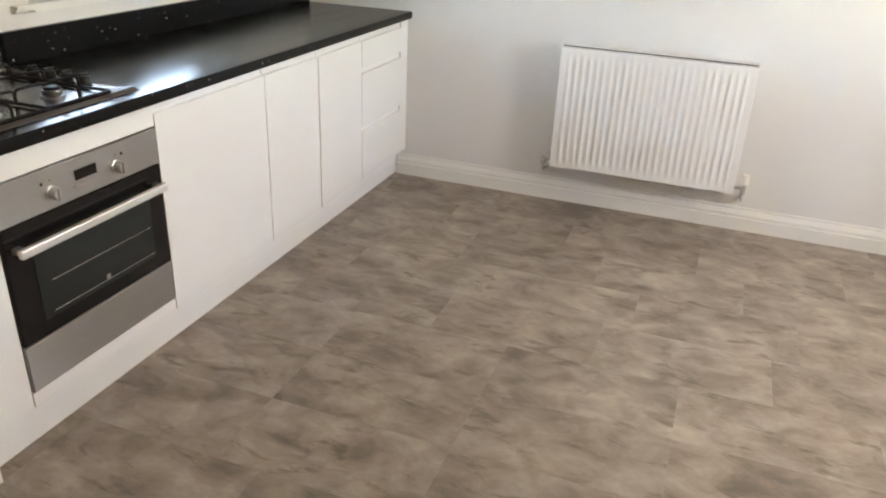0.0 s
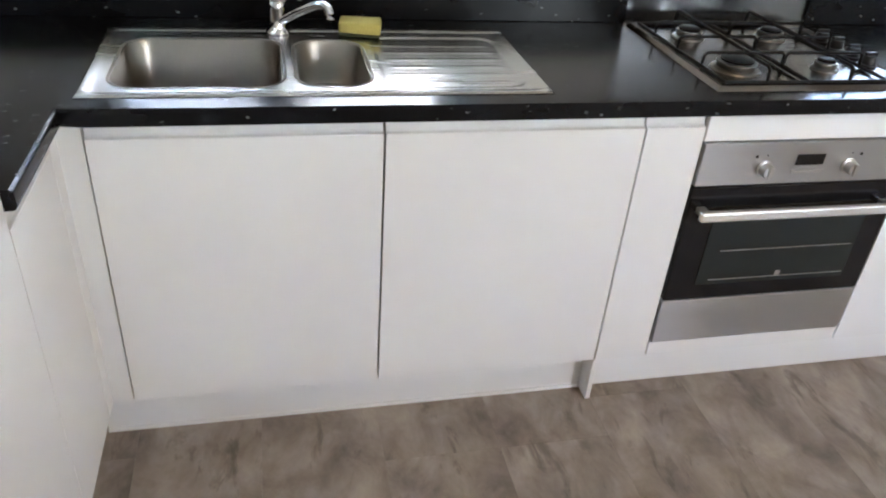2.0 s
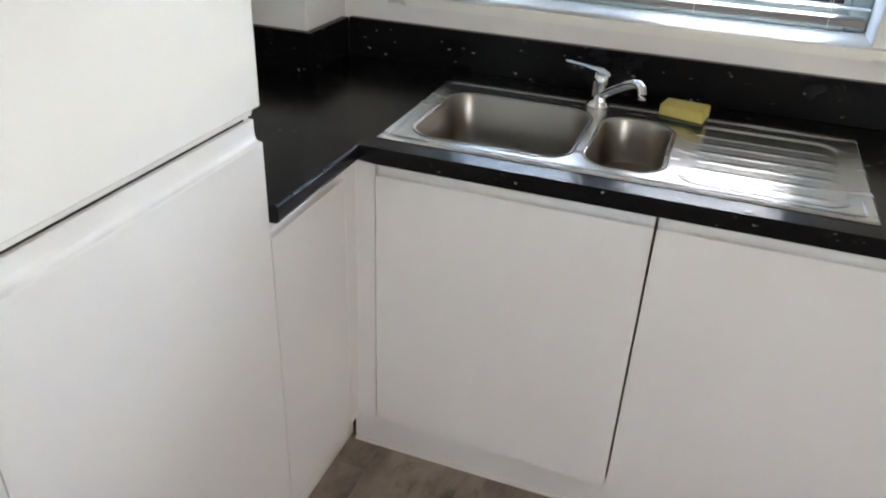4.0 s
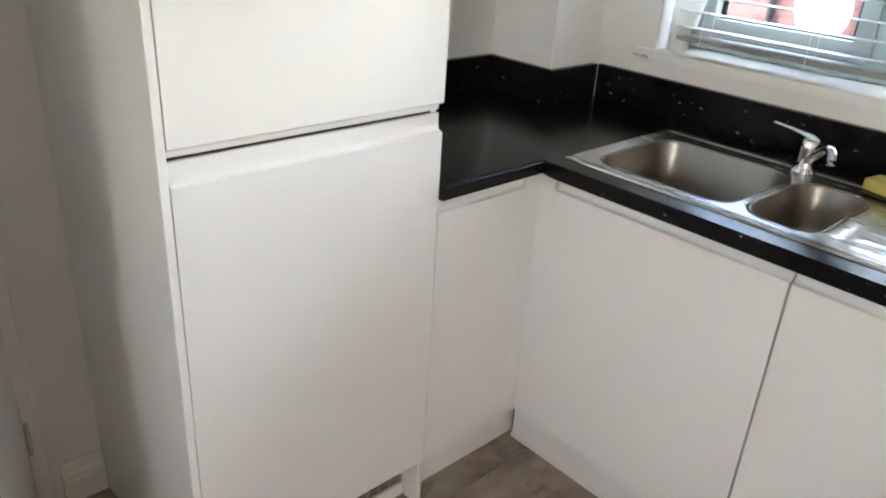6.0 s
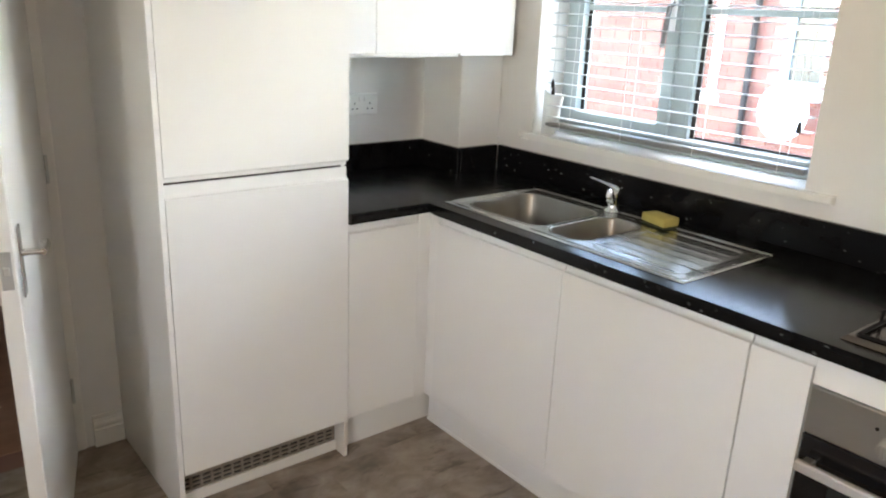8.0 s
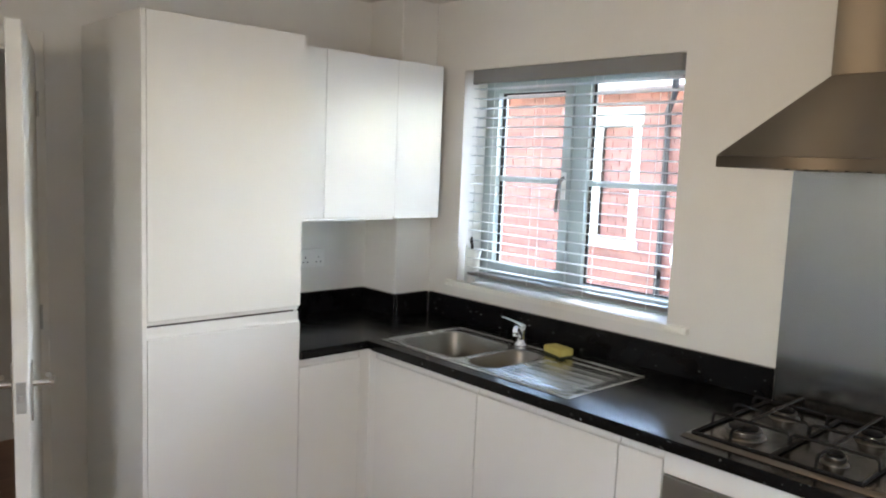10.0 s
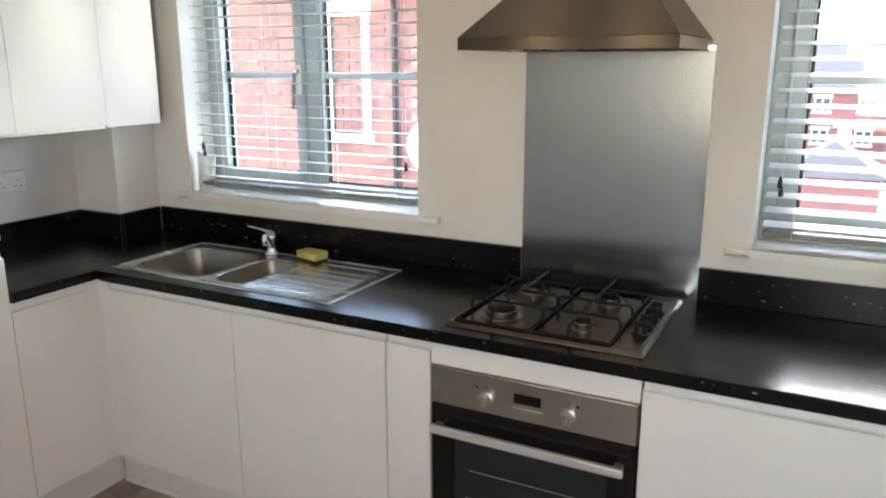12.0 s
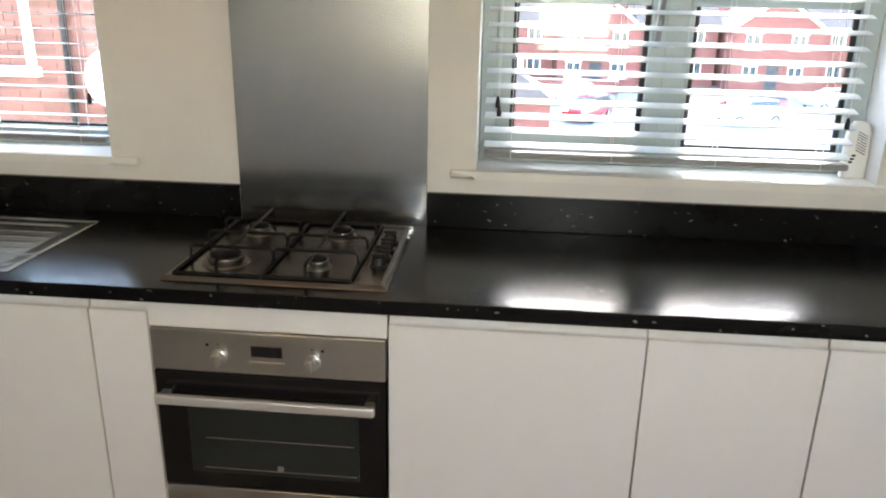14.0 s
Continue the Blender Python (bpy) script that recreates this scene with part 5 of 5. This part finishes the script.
part("gutter", gut, M_PIPE, wing, "black gutter", True)
dp = bmesh.new()
add_tube(dp, [(-2.28, NY - 0.055, GZ + 0.02), (-2.28, NY - 0.055, 2.22), (-2.26, NY - 0.10, 2.34), (-2.05, NY - 0.34, 2.52), (-2.02, NY - 0.39, 2.66)], 0.036, 10)
part("downpipe", dp, M_PIPE, wing, "black downpipe", True)
rf = bmesh.new()
extrude_profile(rf, [(NY - 0.42, EZ + 0.201), (NY + 4.0, EZ + 0.95), (NY + 8.2, EZ + 0.201)], lambda u, v, s: (s, u, v), NX0, NX1 + 0.25)
part("roof", rf, M_ROOF, wing, "grey tiled roof")
dish = thing("satellite_dish", (-1.80, NY - 0.25, 0.55), "white oval satellite dish with receiver arm on the brick wall", "satellite dish")
turn = Matrix.Translation((-1.72, NY - 0.30, 0.72)) @ Matrix.Rotation(radians(35), 4, "Z") @ Matrix.Rotation(radians(-18), 4, "X")
bm = bmesh.new()
add_lathe(bm, (0, 0, 0), [(0.04, 0.0), (0.15, -0.018), (0.25, -0.055), (0.262, -0.060), (0.262, -0.064), (0.15, -0.028), (0.03, -0.010)], 32, "Y")
bmesh.ops.scale(bm, vec=(0.9, 1.0, 1.1), verts=bm.verts[:])
bmesh.ops.transform(bm, matrix=turn, verts=bm.verts[:])
part("reflector", bm, M_FASCIA, dish, "white pressed reflector", True)
bm = bmesh.new()
add_tube(bm, [turn @ Vector(p) for p in ((0, 0.01, -0.20), (0, -0.22, -0.26), (0, -0.34, -0.12))], 0.012, 8)
arm = part("receiver_arm", bm, M_FASCIA, dish, smooth=True)
bm = bmesh.new()
add_cyl(bm, turn @ Vector((0, -0.36, -0.10)), turn @ Vector((0, -0.26, -0.07)), 0.032, n=12)
part("receiver", bm, M_FASCIA, arm, smooth=True)
bm = bmesh.new()
add_tube(bm, [(-1.80, NY, 0.55), (-1.80, NY - 0.15, 0.60), turn @ Vector((0, 0.004, 0))], 0.02, 8)
part("wall_arm", bm, M_PIPE, dish, "dark wall bracket")


def house(x0, x1, y, eave, ridge, depth, cols, gable=False, label="red brick terraced house with grey tiled roof and white windows"):
    """A two-storey brick house whose front faces the flat; cols are the window centres."""
    h = thing("house", ((x0 + x1) / 2, y, GZ), label, "house", "houses across the car park")
    holes = [(c - 0.6, c + 0.6, zz, zz + 1.15) for c in cols for zz in (GZ + 0.95, GZ + 3.45)]
    uu = sorted({x0, x1} | {e for r in holes for e in r[:2]})
    vv = sorted({GZ, eave} | {e for r in holes for e in r[2:]})
    part("wall", slab(uu, vv, lambda u, v: not any(inside(u, v, r) for r in holes), lambda u, v, d: (u, d, v), y, y + 0.3), M_HOUSE, h)
    box("side_wall", (x0, y + 0.301, GZ), (x0 + 0.3, y + depth, eave), M_HOUSE, h, 0)
    box("side_wall", (x1 - 0.3, y + 0.301, GZ), (x1, y + depth, eave), M_HOUSE, h, 0)
    for r in holes:
        cx = (r[0] + r[1]) / 2
        w = part("window", slab([r[0], r[0] + 0.09, cx - 0.05, cx + 0.05, r[1] - 0.09, r[1]], [r[2], r[2] + 0.09, r[3] - 0.09, r[3]],
                 lambda u, v: not ((r[0] + 0.09 < u < cx - 0.05 or cx + 0.05 < u < r[1] - 0.09) and r[2] + 0.09 < v < r[3] - 0.09), lambda u, v, d: (u, d, v), y + 0.05, y + 0.12), M_FASCIA, h, "white window")
        box("pane", (r[0] + 0.05, y + 0.09, r[2] + 0.05), (r[1] - 0.05, y + 0.10, r[3] - 0.05), M_DARKGLASS, w, 0)
        box("sill", (r[0] - 0.1, y - 0.06, r[2] - 0.12), (r[1] + 0.1, y + 0.1, r[2] - 0.002), M_CREAM, w, 0)
        box("lintel", (r[0] - 0.1, y - 0.03, r[3] + 0.002), (r[1] + 0.1, y + 0.1, r[3] + 0.2), M_CREAM, w, 0)
    bm = bmesh.new()
    if gable:
        extrude_profile(bm, [(x0 - 0.3, eave - 0.15), ((x0 + x1) / 2, ridge), (x1 + 0.3, eave - 0.15)], lambda u, v, s: (u, s, v), y + 0.05, y + depth)
        part("roof", bm, M_ROOF, h, "grey tiled roof")
        bm = bmesh.new()
        extrude_profile(bm, [(x0, eave + 0.002), ((x0 + x1) / 2, ridge - 0.35), (x1, eave + 0.002)], lambda u, v, s: (u, s, v), y, y + 0.045)
        part("gable", bm, M_HOUSE, h)
        for s_, e_ in ((x0 - 0.3, (x0 + x1) / 2), (x1 + 0.3, (x0 + x1) / 2)):
            bm = bmesh.new()
            add_tube(bm, [(s_, y - 0.05, eave - 0.15), (e_, y - 0.05, ridge)], 0.13, 6)
            part("bargeboard", bm, M_FASCIA, h, "white bargeboard")
    else:
        extrude_profile(bm, [(y - 0.35, eave + 0.005), (y + depth / 2, ridge), (y + depth + 0.3, eave + 0.005)], lambda u, v, s: (s, u, v), x0 - 0.2, x1 + 0.2)
        part("roof", bm, M_ROOF, h, "grey tiled roof")
        box("fascia", (x0 - 0.1, y - 0.38, eave - 0.18), (x1 + 0.1, y - 0.3, eave + 0.02), M_FASCIA, h, 0.01)
    d0 = cols[0] + 1.3
    dr = box("door", (d0, y - 0.05, GZ), (d0 + 0.95, y - 0.004, GZ + 2.1), M_DARKGLASS if gable else M_FASCIA, h, 0.01)
    box("porch", (d0 - 0.3, y - 0.9, GZ + 2.3), (d0 + 1.25, y - 0.06, GZ + 2.45), M_FASCIA, h, 0.02, "flat white porch canopy")


house(-16.0, -8.5, 64, -0.5, 1.9, 8, (-14.2, -10.4))
house(-8.2, -1.2, 66, -0.5, 1.9, 8, (-6.6, -3.0))
house(-0.6, 5.6, 66, -0.5, 2.0, 8, (0.9, 4.0))
house(5.9, 12.4, 63, -0.7, 1.9, 9, (7.2, 10.8), True)
house(12.8, 19.5, 67, -0.5, 2.0, 8, (14.2, 17.8))
house(20.0, 27.0, 64, -0.5, 1.9, 9, (21.6, 25.2), True)
house(27.4, 36.0, 67, -0.5, 2.0, 8, (29.4, 33.6))
house(36.6, 44.0, 66, -0.5, 2.0, 8, (38.4, 42.0))
house(-30.0, -18.0, 98, 1.6, 4.0, 9, (-27.0, -21.0))
house(-16.0, 2.0, 100, 1.7, 4.2, 9, (-13.0, -7.0, -1.0))
house(4.0, 22.0, 100, 1.7, 4.2, 9, (7.0, 13.0, 19.0))
house(24.0, 46.0, 100, 1.7, 4.2, 9, (28.0, 35.0, 42.0))
house(-7.6, -0.5, 39, -1.9, 0.9, 8, (-5.8,), True, "red brick gabled house with white bargeboards")


def car(x, y, turn, paint, label):
    """A small hatchback: pressed body, glazed cabin, wheels and lamps."""
    c = thing("parked_car", (0, 0, 0), label, "car", "parked cars")
    ORIGIN[c.name] = Vector((0, 0, 0))
    bm = bmesh.new()
    side = [(-2.0, 0.35), (-2.05, 0.62), (-1.95, 0.88), (-1.1, 0.98), (1.55, 1.02), (2.0, 0.92), (2.05, 0.5), (1.95, 0.32)]
    extrude_profile(bm, side, lambda u, v, s: (u, s, v), -0.85, 0.85)
    bmesh.ops.bevel(bm, geom=bm.edges[:], offset=0.06, segments=2, affect="EDGES", profile=0.5)
    part("body", bm, paint, c, smooth=True)
    bm = bmesh.new()
    lo = [bm.verts.new(p) for p in ((-1.15, -0.78, 0.98), (1.85, -0.78, 1.0), (1.85, 0.78, 1.0), (-1.15, 0.78, 0.98))]
    hi = [bm.verts.new(p) for p in ((-0.35, -0.62, 1.42), (1.45, -0.62, 1.44), (1.45, 0.62, 1.44), (-0.35, 0.62, 1.42))]
    for k in range(4):
        bm.faces.new((lo[k], lo[(k + 1) % 4], hi[(k + 1) % 4], hi[k]))
    bm.faces.new(hi)
    bm.faces.new(lo[::-1])
    part("windows", bm, M_DARKGLASS, c, "dark car glass")
    box("roof", (-0.38, -0.63, 1.42), (1.48, 0.63, 1.48), paint, c, 0.025)
    for sx in (-1.28, 1.25):
        for sy in (-0.80, 0.80):
            bm = bmesh.new()
            add_cyl(bm, (sx, sy - 0.09, 0.31), (sx, sy + 0.09, 0.31), 0.31, n=18)
            wh = part("wheel", bm, M_TYRE, c, "black tyre", True)
            bm = bmesh.new()
            add_cyl(bm, (sx, sy - 0.095, 0.31), (sx, sy + 0.095, 0.31), 0.19, n=14)
            part("rim", bm, M_CARGREY, wh, smooth=True)
    for sy in (-0.62, 0.62):
        box("headlight", (-2.06, sy - 0.18, 0.66), (-1.97, sy + 0.18, 0.80), M_PLASTIC, c, 0.02)
        box("tail_light", (1.99, sy - 0.14, 0.66), (2.07, sy + 0.14, 0.86), M_CARRED, c, 0.02)
    c.matrix_basis = pose(x, y, GZ, 0, 0, turn)


car(7.0, 46.0, 62, M_CARRED, "red hatchback parked in the car park")
car(6.3, 53.0, 12, M_CARWHITE, "white hatchback parked behind the red one")
car(18.4, 51.0, 8, M_CARRED, "red hatchback parked near the houses")
car(16.8, 46.5, 20, M_CARWHITE, "white hatchback parked beside the road")
car(12.6, 55.0, 95, M_CARGREY, "silver hatchback parked near the houses")
car(24.5, 54.0, 20, M_CARGREY, "silver hatchback parked across the road")

gar = thing("garage", (2.3, 38.0, GZ), "low brick garage with grey hipped roof", "garage")
box("wall", (0.3, 36.5, GZ), (4.2, 41.5, GZ + 2.2), M_HOUSE, gar, 0.01)
bm = bmesh.new()
b4 = [bm.verts.new(p) for p in ((0.0, 36.2, GZ + 2.201), (4.5, 36.2, GZ + 2.201), (4.5, 41.8, GZ + 2.201), (0.0, 41.8, GZ + 2.201))]
t2 = [bm.verts.new(p) for p in ((2.25, 38.2, GZ + 3.7), (2.25, 39.8, GZ + 3.7))]
bm.faces.new((b4[0], b4[1], t2[0]))
bm.faces.new((b4[1], b4[2], t2[1], t2[0]))
bm.faces.new((b4[2], b4[3], t2[1]))
bm.faces.new((b4[3], b4[0], t2[0], t2[1]))
bm.faces.new(b4[::-1])
part("roof", bm, M_ROOF, gar, "grey hipped roof")
gw = thing("garden_wall", (5.0, 59.5, GZ), "low red brick garden wall in front of the houses", "wall")
box("wall", (-8.0, 59.4, GZ), (10.5, 59.6, GZ + 1.0), M_HOUSE, gw, 0.01)
box("coping", (-8.0, 59.35, GZ + 1.001), (10.5, 59.65, GZ + 1.07), M_CREAM, gw, 0.01)

# ---- floor boards ----
fl = tagged(box("floor", (XL - 0.12, YB - 0.1, -0.11), (XR + 0.1, YW + 0.1, -0.0065), M_MORTAR, bevel=0), "grey-brown stone-effect vinyl tile floor", "floor", kind="structure")
BW, BL = 0.305, 0.61
plank_meshes = {}
rng = random.Random(4)


def plank_mesh(w, l):
    key = (round(w, 3), round(l, 3))
    if key not in plank_meshes:
        bm = bmesh.new()
        add_box(bm, (0.0001, 0.0001, 0), (w - 0.0001, l - 0.0001, 0.006), 0.0003)
        me = bpy.data.meshes.new("tile")
        bm.to_mesh(me)
        bm.free()
        me.materials.append(M_FLOOR)
        plank_meshes[key] = me
    return plank_meshes[key]


x = XL
while x < XR - 0.001:
    w = min(BW, XR - x)
    y = YB - rng.choice((0.0, 0.15, 0.2, 0.3, 0.4, 0.45))
    while y < 0.10:
        a, b = max(y, YB), min(y + BL, 0.10)
        if b - a > 0.02:
            pk = new("tile", plank_mesh(w, b - a))
            pk.parent = fl
            pk.location = Vector((x, a, -0.006)) - ORIGIN[fl.name]
        y += BL
    x += BW
